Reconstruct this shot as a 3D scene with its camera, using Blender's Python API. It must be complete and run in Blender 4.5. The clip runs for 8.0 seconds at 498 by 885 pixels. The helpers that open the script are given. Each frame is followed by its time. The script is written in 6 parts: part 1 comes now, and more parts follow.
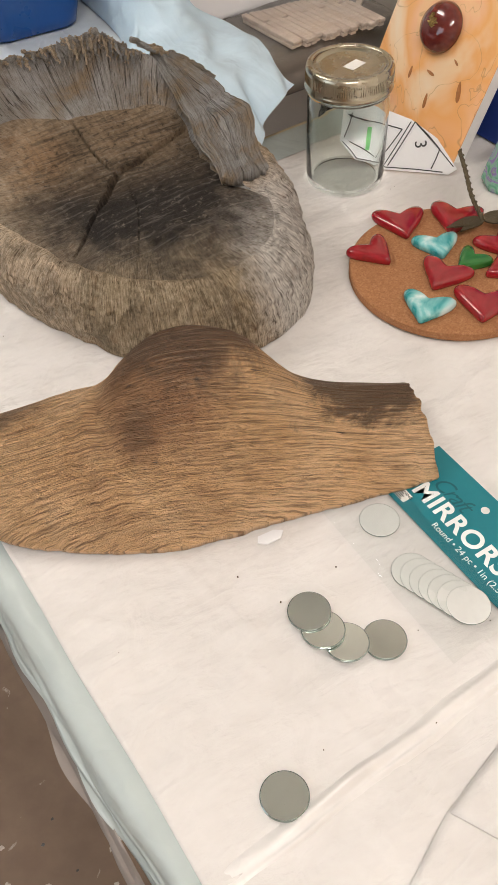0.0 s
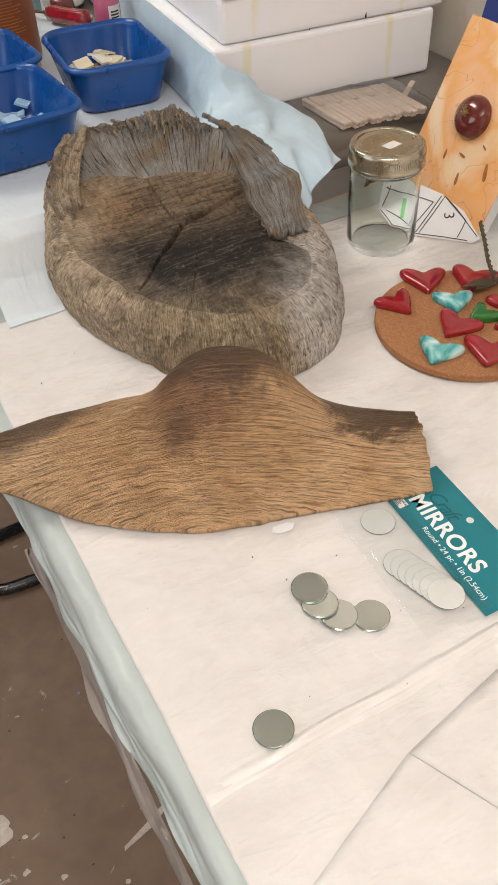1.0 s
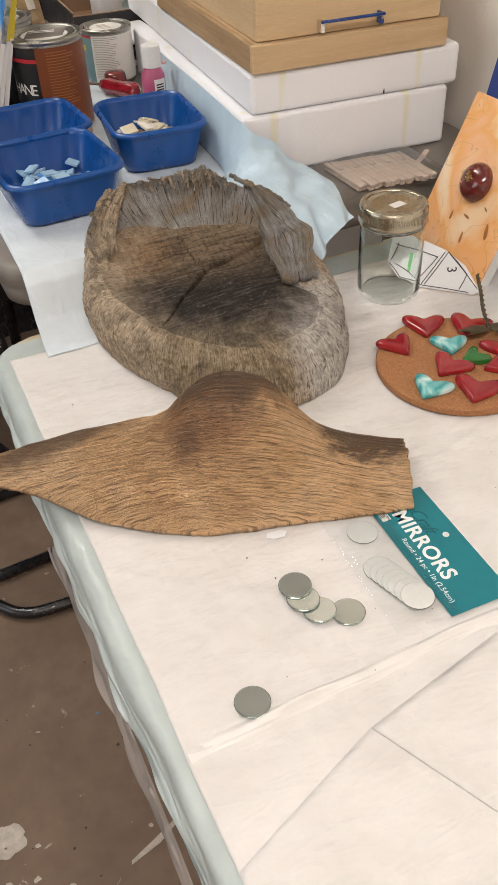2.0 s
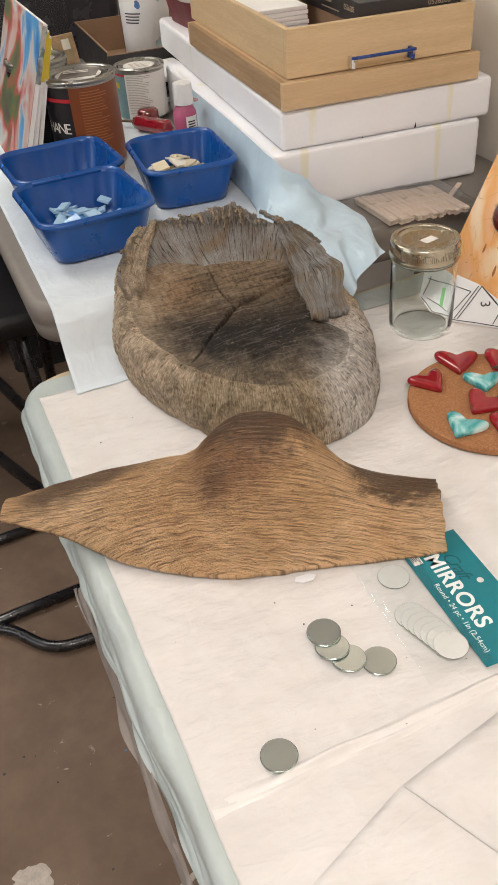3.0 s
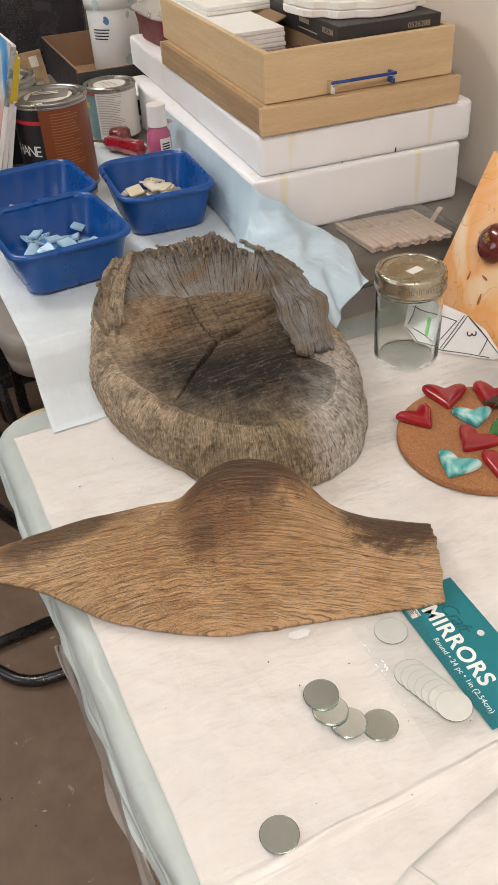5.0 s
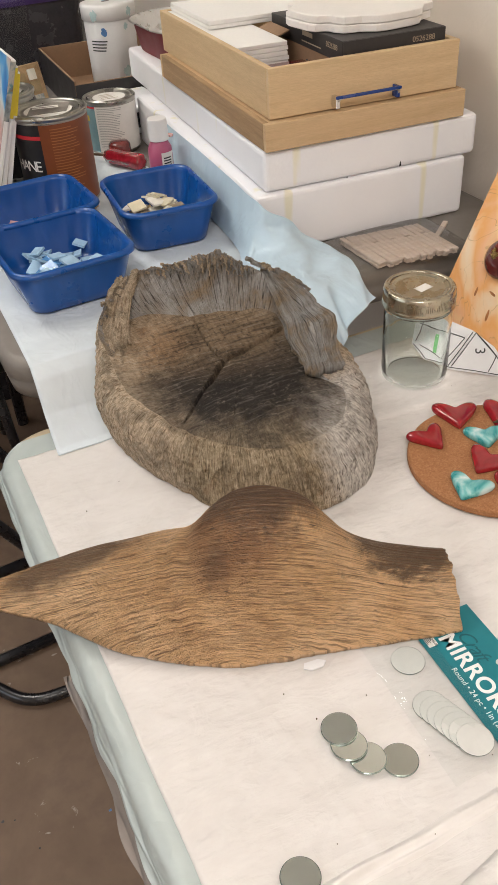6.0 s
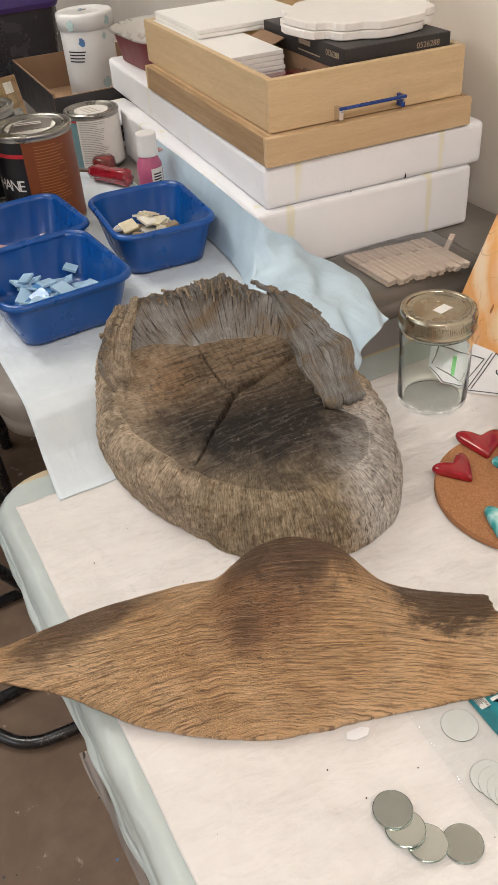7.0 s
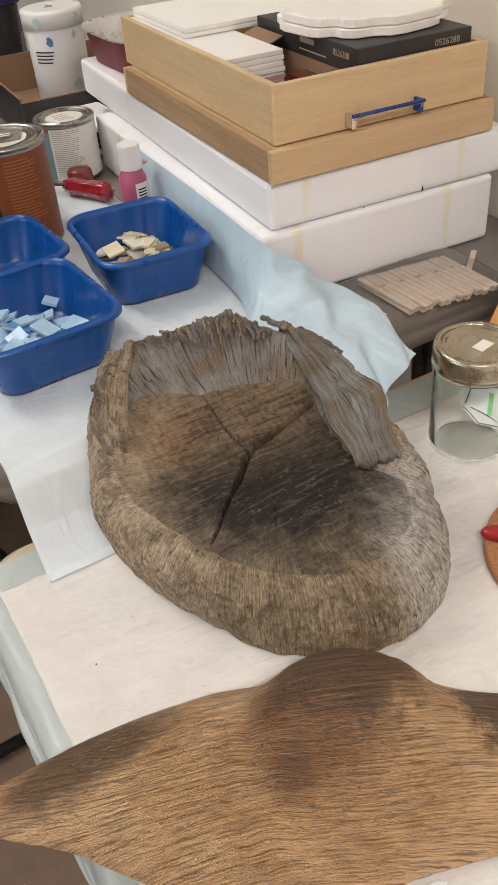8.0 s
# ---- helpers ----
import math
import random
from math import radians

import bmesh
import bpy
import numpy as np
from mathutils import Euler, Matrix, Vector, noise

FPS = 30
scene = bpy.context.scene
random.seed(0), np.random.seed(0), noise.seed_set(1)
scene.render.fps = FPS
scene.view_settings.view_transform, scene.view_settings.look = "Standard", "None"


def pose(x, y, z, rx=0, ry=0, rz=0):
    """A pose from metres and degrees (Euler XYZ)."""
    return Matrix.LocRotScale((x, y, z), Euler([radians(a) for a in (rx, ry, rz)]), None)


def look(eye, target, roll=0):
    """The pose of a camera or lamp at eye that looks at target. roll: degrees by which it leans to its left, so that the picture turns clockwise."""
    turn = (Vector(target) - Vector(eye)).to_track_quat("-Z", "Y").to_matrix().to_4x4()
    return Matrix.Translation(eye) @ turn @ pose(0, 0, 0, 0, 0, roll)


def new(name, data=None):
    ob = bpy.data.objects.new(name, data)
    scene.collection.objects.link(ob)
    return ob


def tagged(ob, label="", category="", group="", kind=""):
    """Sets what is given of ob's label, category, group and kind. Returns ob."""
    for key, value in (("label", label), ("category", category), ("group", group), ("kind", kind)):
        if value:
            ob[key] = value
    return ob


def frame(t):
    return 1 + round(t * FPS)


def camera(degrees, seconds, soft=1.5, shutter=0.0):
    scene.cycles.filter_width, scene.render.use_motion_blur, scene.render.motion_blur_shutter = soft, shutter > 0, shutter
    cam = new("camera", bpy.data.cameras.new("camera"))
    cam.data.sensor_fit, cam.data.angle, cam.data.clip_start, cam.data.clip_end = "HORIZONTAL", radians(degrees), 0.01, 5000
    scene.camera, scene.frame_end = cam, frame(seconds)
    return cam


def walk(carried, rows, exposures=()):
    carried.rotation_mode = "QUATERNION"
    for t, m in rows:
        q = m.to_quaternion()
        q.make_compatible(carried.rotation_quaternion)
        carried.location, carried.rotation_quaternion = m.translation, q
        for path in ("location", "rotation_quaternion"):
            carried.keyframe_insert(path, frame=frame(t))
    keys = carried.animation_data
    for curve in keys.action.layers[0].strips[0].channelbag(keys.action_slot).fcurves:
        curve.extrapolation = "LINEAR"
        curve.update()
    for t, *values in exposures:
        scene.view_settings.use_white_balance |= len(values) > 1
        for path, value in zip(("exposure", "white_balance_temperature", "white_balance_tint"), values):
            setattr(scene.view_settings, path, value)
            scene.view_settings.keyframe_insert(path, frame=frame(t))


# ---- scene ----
cam = camera(33.4, 8.0)
PATH = [
    (0, (-0.098, -0.133, 1.208), (0.591, 0.989, -0.298), -3.7),
    (0.5, (-0.13, -0.169, 1.248), (0.589, 1.042, -0.172), -2.4),
    (1, (-0.135, -0.235, 1.252), (0.513, 1.048, -0.139), -2.9),
    (2.3, (-0.143, -0.335, 1.281), (0.448, 1.108, 0.029), -3.4),
    (2.5, (-0.141, -0.329, 1.281), (0.433, 1.13, 0.039), -3.8),
    (3, (-0.13, -0.315, 1.28), (0.42, 1.166, 0.055), -4.8),
    (3.5, (-0.132, -0.301, 1.282), (0.43, 1.176, 0.058), -4.6),
    (4, (-0.129, -0.289, 1.29), (0.464, 1.178, 0.067), -4.4),
    (4.5, (-0.123, -0.274, 1.289), (0.49, 1.186, 0.068), -4.1),
    (6, (-0.128, -0.239, 1.299), (0.506, 1.219, 0.086), -4.1),
    (6.5, (-0.128, -0.205, 1.3), (0.532, 1.247, 0.093), -4.1),
    (7, (-0.132, -0.16, 1.293), (0.554, 1.278, 0.083), -4.7),
    (7.5, (-0.122, -0.111, 1.281), (0.603, 1.301, 0.064), -5.3),
    (8, (-0.105, -0.025, 1.277), (0.631, 1.373, 0.05), -5.1),
]
walk(cam, [(t, look(eye, target, roll)) for t, eye, target, roll in PATH])

# ---- world, lamps and exposure ----
T1, T2 = 0.740, 0.812          # heights of the near and the far table top
WALL_X, BACK_Y, LEFT_X, FRONT_Y, CEIL = 0.700, 2.75, -2.3, -1.9, 2.55
TAU = 2 * math.pi

world = bpy.data.worlds.new("world")
scene.world = world
world.use_nodes = True
wn = world.node_tree.nodes
sky = wn.new("ShaderNodeTexSky")
sky.sky_type, sky.sun_disc, sky.sun_elevation, sky.sun_rotation = "NISHITA", False, radians(38), radians(250)
world.node_tree.links.new(sky.outputs["Color"], wn["Background"].inputs["Color"])
wn["Background"].inputs["Strength"].default_value = 0.1


def area_lamp(name, eye, target, sx, sy, watts, colour):
    lamp = bpy.data.lights.new(name, "AREA")
    lamp.shape, lamp.size, lamp.size_y, lamp.energy, lamp.color = "RECTANGLE", sx, sy, watts, colour
    ob = new(name, lamp)
    ob.matrix_world = look(eye, target)
    return ob


for bulb_x in (-0.80, -0.50, -0.20, 0.10):
    area_lamp("ceiling_bulb", (bulb_x, -0.75, 2.27), (bulb_x, -0.75, 0), 0.11, 0.11, 5.9, (1.0, 0.90, 0.855))
# Both upward fills are added to brighten the ceiling that the mirrors reflect.
area_lamp("ceiling_fill_light", (-0.35, -0.75, 2.345), (-0.35, -0.75, 3), 1.15, 0.14, 6, (1.0, 0.92, 0.85))
area_lamp("ceiling_tube_lamp", (-0.55, 1.65, 2.27), (-0.55, 1.65, 0), 0.14, 1.15, 11, (1.0, 0.92, 0.86))
area_lamp("ceiling_fill_light", (-0.55, 1.65, 2.345), (-0.55, 1.65, 3), 0.14, 1.15, 19, (1.0, 0.955, 0.92))
area_lamp("window_daylight", (LEFT_X + 0.02, 0.75, 1.55), (0.4, 0.75, 1.0), 1.3, 1.0, 7.5, (0.82, 0.91, 1.0))


# ---- materials ----
class Tree:
    """Short hand for a node material."""

    def __init__(self, name, rough=0.6, metal=0.0, spec=0.5):
        self.mat = bpy.data.materials.new(name)
        self.mat.use_nodes = True
        self.n, self.l = self.mat.node_tree.nodes, self.mat.node_tree.links
        self.b = self.n["Principled BSDF"]
        self.set("Roughness", rough), self.set("Metallic", metal), self.set("Specular IOR Level", spec)

    def set(self, key, value):
        self.b.inputs[key].default_value = value

    def link(self, a, b):
        self.l.new(a, b)

    def coords(self, kind="Object", scale=(1, 1, 1), turn=(0, 0, 0), loc=(0, 0, 0)):
        tc, mp = self.n.new("ShaderNodeTexCoord"), self.n.new("ShaderNodeMapping")
        mp.inputs["Scale"].default_value, mp.inputs["Rotation"].default_value, mp.inputs["Location"].default_value = scale, turn, loc
        self.link(tc.outputs[kind], mp.inputs["Vector"])
        return mp.outputs["Vector"]

    def noise(self, vec, scale, detail=5, rough=0.6, warp=0.0):
        t = self.n.new("ShaderNodeTexNoise")
        for k, v in (("Scale", scale), ("Detail", detail), ("Roughness", rough), ("Distortion", warp)):
            t.inputs[k].default_value = v
        self.link(vec, t.inputs["Vector"])
        return t.outputs["Fac"]

    def voronoi(self, vec, scale, out="Distance"):
        t = self.n.new("ShaderNodeTexVoronoi")
        t.inputs["Scale"].default_value = scale
        self.link(vec, t.inputs["Vector"])
        return t.outputs[out]

    def wave(self, vec, scale, warp=2.0, detail=3, axis="X"):
        t = self.n.new("ShaderNodeTexWave")
        t.bands_direction = axis
        for k, v in (("Scale", scale), ("Distortion", warp), ("Detail", detail), ("Detail Scale", 1.5)):
            t.inputs[k].default_value = v
        self.link(vec, t.inputs["Vector"])
        return t.outputs["Fac"]

    def sphere(self, vec):
        g = self.n.new("ShaderNodeTexGradient")
        g.gradient_type = "SPHERICAL"
        self.link(vec, g.inputs["Vector"])
        return g.outputs["Fac"]

    def ramp(self, fac, *stops):
        r = self.n.new("ShaderNodeValToRGB")
        e = r.color_ramp.elements
        while len(e) < len(stops):
            e.new(0.5)
        for el, (p, c) in zip(e, stops):
            el.position, el.color = p, (*c, 1) if len(c) == 3 else c
        self.link(fac, r.inputs["Fac"])
        return r.outputs["Color"]

    def grey(self, fac, lo, hi, a=0.0, b=1.0):
        m = self.n.new("ShaderNodeMapRange")
        for k, v in (("From Min", lo), ("From Max", hi), ("To Min", a), ("To Max", b)):
            m.inputs[k].default_value = v
        self.link(fac, m.inputs["Value"])
        return m.outputs["Result"]

    def math(self, op, a, b):
        m = self.n.new("ShaderNodeMath")
        m.operation = op
        for i, v in enumerate((a, b)):
            if isinstance(v, (int, float)):
                m.inputs[i].default_value = v
            else:
                self.link(v, m.inputs[i])
        return m.outputs[0]

    def mix(self, fac, a, b, mode="MIX"):
        m = self.n.new("ShaderNodeMix")
        m.data_type, m.blend_type = "RGBA", mode
        for i, v in ((0, fac), (6, a), (7, b)):
            if isinstance(v, (int, float)):
                m.inputs[i].default_value = v
            elif isinstance(v, tuple):
                m.inputs[i].default_value = (*v, 1)
            else:
                self.link(v, m.inputs[i])
        return m.outputs[2]

    def colour(self, c):
        if isinstance(c, tuple):
            self.set("Base Color", (*c, 1))
        else:
            self.link(c, self.b.inputs["Base Color"])

    def rough(self, fac):
        self.link(fac, self.b.inputs["Roughness"])

    def bump(self, height, dist=0.001, strength=1.0):
        b = self.n.new("ShaderNodeBump")
        b.inputs["Distance"].default_value, b.inputs["Strength"].default_value = dist, strength
        self.link(height, b.inputs["Height"])
        if self.b.inputs["Normal"].is_linked:
            self.link(self.b.inputs["Normal"].links[0].from_socket, b.inputs["Normal"])
        self.link(b.outputs["Normal"], self.b.inputs["Normal"])


def plain(name, c, rough=0.5, metal=0.0, var=0.12, scale=30, bump=0.0, spec=0.5, coat=0.0):
    """A surface of one colour with slight mottling at two scales and optional relief."""
    t = Tree(name, rough, metal, spec)
    v = t.coords()
    a, b = t.noise(v, scale, 4), t.noise(v, scale * 7, 3)
    f = t.math("ADD", t.math("MULTIPLY", a, 0.65), t.math("MULTIPLY", b, 0.35))
    lo, hi = tuple(x * (1 - var) for x in c), tuple(min(1, x * (1 + var)) for x in c)
    t.colour(t.ramp(f, (0.3, lo), (0.7, hi)))
    t.rough(t.grey(a, 0.3, 0.7, max(0.02, rough - 0.06), min(1, rough + 0.06)))
    if bump:
        t.bump(b, bump)
    t.set("Coat Weight", coat)
    return t.mat


def make_pad():
    t = Tree("white_pad_paper", 0.85, 0, 0.25)
    v = t.coords()
    soft, fine = t.noise(v, 14, 4, 0.55, 0.6), t.noise(t.coords(scale=(1, 2.2, 1)), 260, 3)
    crease = t.grey(t.math("ABSOLUTE", t.math("SUBTRACT", t.noise(t.coords(scale=(1, 1.9, 1), turn=(0, 0, 0.4)), 21, 5, 0.55, 0.9), 0.5), 0), 0.0, 0.10, 1.0, 0.0)
    c = t.ramp(soft, (0.25, (0.625, 0.602, 0.572)), (0.75, (0.725, 0.706, 0.682)))
    t.colour(t.mix(t.math("MULTIPLY", crease, 0.16), c, (0.80, 0.79, 0.77)))
    t.rough(t.grey(soft, 0.3, 0.7, 0.62, 0.85))
    t.bump(t.noise(t.coords(scale=(1, 2.2, 1), turn=(0, 0, 0.35)), 16, 3, 0.5), 0.008, 0.7)
    t.bump(t.noise(t.coords(scale=(1, 1.6, 1), turn=(0, 0, -0.5)), 40, 3, 0.5, 0.5), 0.0014, 0.6)
    t.bump(crease, 0.0003, 0.6)
    t.bump(fine, 0.0003, 0.7)
    return t.mat


def make_film(name, c, alpha, rough=0.35):
    """Thin plastic-backed sheet, slightly see-through."""
    t = Tree(name, rough, 0, 0.5)
    v = t.coords()
    a = t.noise(v, 18, 4, 0.55, 0.2)
    t.colour(t.ramp(a, (0.3, tuple(x * 0.88 for x in c)), (0.7, c)))
    t.set("Alpha", alpha)
    t.bump(t.noise(t.coords(scale=(1, 1.8, 1)), 15, 3, 0.5), 0.005, 0.6)
    fold = t.grey(t.math("ABSOLUTE", t.math("SUBTRACT", t.noise(t.coords(scale=(1.6, 1, 1), turn=(0, 0, 0.5)), 13, 3, 0.5, 0.6), 0.5), 0), 0.0, 0.09, 1.0, 0.0)
    t.bump(fold, 0.0007, 0.7)
    return t.mat


def make_clear(name, tint, rough=0.04, ior=1.45, most=0.5):
    """A thin clear sheet: see-through with a glossy film."""
    m = bpy.data.materials.new(name)
    m.use_nodes = True
    n, l = m.node_tree.nodes, m.node_tree.links
    n.remove(n["Principled BSDF"])
    tr, gl, mx, fr = (n.new("ShaderNode" + k) for k in ("BsdfTransparent", "BsdfGlossy", "MixShader", "Fresnel"))
    tr.inputs["Color"].default_value = (*tint, 1)
    gl.inputs["Roughness"].default_value, fr.inputs["IOR"].default_value = rough, ior
    tc, ns, bp = (n.new("ShaderNode" + k) for k in ("TexCoord", "TexNoise", "Bump"))
    ns.inputs["Scale"].default_value, bp.inputs["Distance"].default_value = 60, 0.002
    l.new(tc.outputs["Object"], ns.inputs["Vector"]), l.new(ns.outputs["Fac"], bp.inputs["Height"])
    l.new(bp.outputs["Normal"], gl.inputs["Normal"])
    l.new(fr.outputs[0], mx.inputs[0]), l.new(tr.outputs[0], mx.inputs[1]), l.new(gl.outputs[0], mx.inputs[2])
    l.new(mx.outputs[0], n["Material Output"].inputs["Surface"])
    return m


def make_glass(name, c, rough=0.0):
    t = Tree(name, rough, 0)
    t.colour(c), t.set("Transmission Weight", 1.0), t.set("IOR", 1.46)
    return t.mat


def log_side_colour(t):
    """The weathered side: tan fibres, ashen to one side, olive and rusty patches. Gives colour and relief."""
    v = t.coords()
    fib = t.noise(t.coords("UV", (19, 1.7, 1), (0, 0, 0.08)), 6, 8, 0.74, 1.1)
    hair = t.noise(t.coords("UV", (80, 7, 1), (0, 0, -0.05)), 6, 5, 0.7, 0.5)
    grit, blot = t.noise(v, 210, 6, 0.75), t.noise(v, 16, 6, 0.68, 0.5)
    both = t.math("ADD", t.math("MULTIPLY", fib, 0.58), t.math("ADD", t.math("MULTIPLY", grit, 0.26), t.math("MULTIPLY", hair, 0.16)))
    tan = t.ramp(both, (0.40, (0.17, 0.125, 0.080)), (0.455, (0.44, 0.335, 0.225)), (0.51, (0.70, 0.56, 0.40)), (0.585, (0.92, 0.80, 0.63)))
    olive = t.ramp(both, (0.40, (0.12, 0.090, 0.052)), (0.48, (0.33, 0.255, 0.155)), (0.58, (0.66, 0.54, 0.37)))
    front = t.math("ADD", t.sphere(t.coords(scale=(7.5, 9, 6), loc=(0.35, 1.15, -0.25))), t.math("MULTIPLY", blot, 0.55))
    c = t.mix(t.grey(front, 0.45, 0.80, 0.0, 0.8), tan, olive)
    ash = t.ramp(both, (0.42, (0.085, 0.077, 0.065)), (0.46, (0.52, 0.48, 0.43)), (0.55, (0.92, 0.89, 0.83)))
    where = t.math("ADD", t.sphere(t.coords(scale=(9, 7.5, 7), loc=(-0.85, 0.95, -0.15))), t.math("MULTIPLY", blot, 0.5))
    c = t.mix(t.grey(where, 0.46, 0.70, 0.0, 0.92), c, ash)
    rust = t.noise(v, 26, 6, 0.7, 0.6)
    c = t.mix(t.math("MULTIPLY", t.grey(rust, 0.54, 0.66), 0.7), c, t.mix(0.6, c, (0.26, 0.12, 0.05)))
    return t.mix(t.grey(t.noise(v, 34, 7, 0.78, 0.7), 0.39, 0.54, 0.78, 0.0), c, t.mix(0.65, c, (0.05, 0.036, 0.022))), both


def make_log_side():
    t = Tree("weathered_bark", 0.9, 0, 0.2)
    c, relief = log_side_colour(t)
    t.colour(c)
    t.bump(relief, 0.008, 1.0)
    return t.mat


def make_log_floor():
    t = Tree("cut_end_grain", 0.85, 0, 0.2)
    v = t.coords()
    saw = t.noise(t.coords(scale=(0.8, 9, 1), turn=(0, 0, radians(-4))), 30, 7, 0.72, 0.2)
    grit = t.noise(v, 190, 7, 0.75)
    warm = t.noise(v, 11, 6, 0.66, 0.5)
    c = t.ramp(warm, (0.33, (0.15, 0.105, 0.063)), (0.52, (0.28, 0.20, 0.125)), (0.68, (0.42, 0.31, 0.20)))
    blush = t.math("ADD", t.sphere(t.coords(scale=(14, 16, 6), loc=(1.05, -1.35, -0.5))), t.math("MULTIPLY", t.noise(v, 30, 5), 0.4))
    c = t.mix(t.grey(blush, 0.40, 0.85, 0, 0.7), c, (0.42, 0.255, 0.135))
    ring = t.wave(t.coords(loc=(0.02, -0.04, 0)), 42, 3.0, 4)
    c = t.mix(t.grey(ring, 0.55, 0.95, 0, 0.25), c, (0.10, 0.07, 0.045))
    scorch = t.sphere(t.coords(scale=(5.6, 7.6, 3), loc=(0.0, 0.50, 0)))
    edge = t.math("ADD", scorch, t.math("MULTIPLY", t.noise(v, 26, 6, 0.7), 0.55))
    c = t.mix(t.grey(edge, 0.30, 0.86, 0.0, 0.94), c, (0.034, 0.031, 0.030))
    hollow = t.math("ADD", t.sphere(t.coords(scale=(13, 17, 6), loc=(0.95, 0.05, -0.4))), t.math("MULTIPLY", t.noise(v, 34, 5), 0.5))
    c = t.mix(t.grey(hollow, 0.42, 0.90, 0.0, 0.75), c, (0.030, 0.028, 0.028))
    c = t.mix(t.grey(saw, 0.40, 0.50, 0.62, 0.0), c, (0.034, 0.029, 0.024))
    c = t.mix(t.math("MULTIPLY", t.grey(saw, 0.54, 0.66), 0.50), c, (0.36, 0.32, 0.27))
    c = t.mix(t.grey(grit, 0.36, 0.46, 0.75, 0.0), c, (0.030, 0.024, 0.018))
    c = t.mix(t.math("MULTIPLY", t.grey(grit, 0.57, 0.66), 0.40), c, (0.52, 0.44, 0.34))
    side, relief = log_side_colour(t)
    rim = t.math("ADD", t.sphere(t.coords(scale=(6.3, 5.9, 3), loc=(-0.06, -0.08, 0))), t.math("MULTIPLY", t.noise(v, 50, 6, 0.7), 0.55))
    c = t.mix(t.grey(rim, 0.20, 0.74, 1.0, 0.0), c, side)
    t.colour(c)
    t.bump(relief, 0.005, 0.8)
    t.bump(saw, 0.005, 1.0)
    t.bump(grit, 0.002, 0.8)
    return t.mat


def make_log_shell():
    t = Tree("grey_split_wood", 0.9, 0, 0.2)
    fib = t.noise(t.coords("UV", (13, 0.4, 1)), 6, 8, 0.74, 0.4)
    hair = t.noise(t.coords("UV", (60, 3, 1)), 6, 5, 0.7, 0.3)
    v = t.coords()
    c = t.ramp(t.noise(v, 22, 6, 0.66, 0.5), (0.36, (0.38, 0.285, 0.185)), (0.48, (0.395, 0.36, 0.318)), (0.62, (0.51, 0.505, 0.495)))
    c = t.mix(t.grey(hair, 0.36, 0.50, 0.65, 0.0), c, (0.19, 0.155, 0.12))
    c = t.mix(t.grey(fib, 0.39, 0.47, 0.85, 0.0), c, (0.040, 0.031, 0.023))
    t.colour(c)
    t.bump(fib, 0.006, 1.0)
    t.bump(hair, 0.002, 1.0)
    t.bump(t.noise(v, 160, 5, 0.7), 0.002, 0.7)
    return t.mat


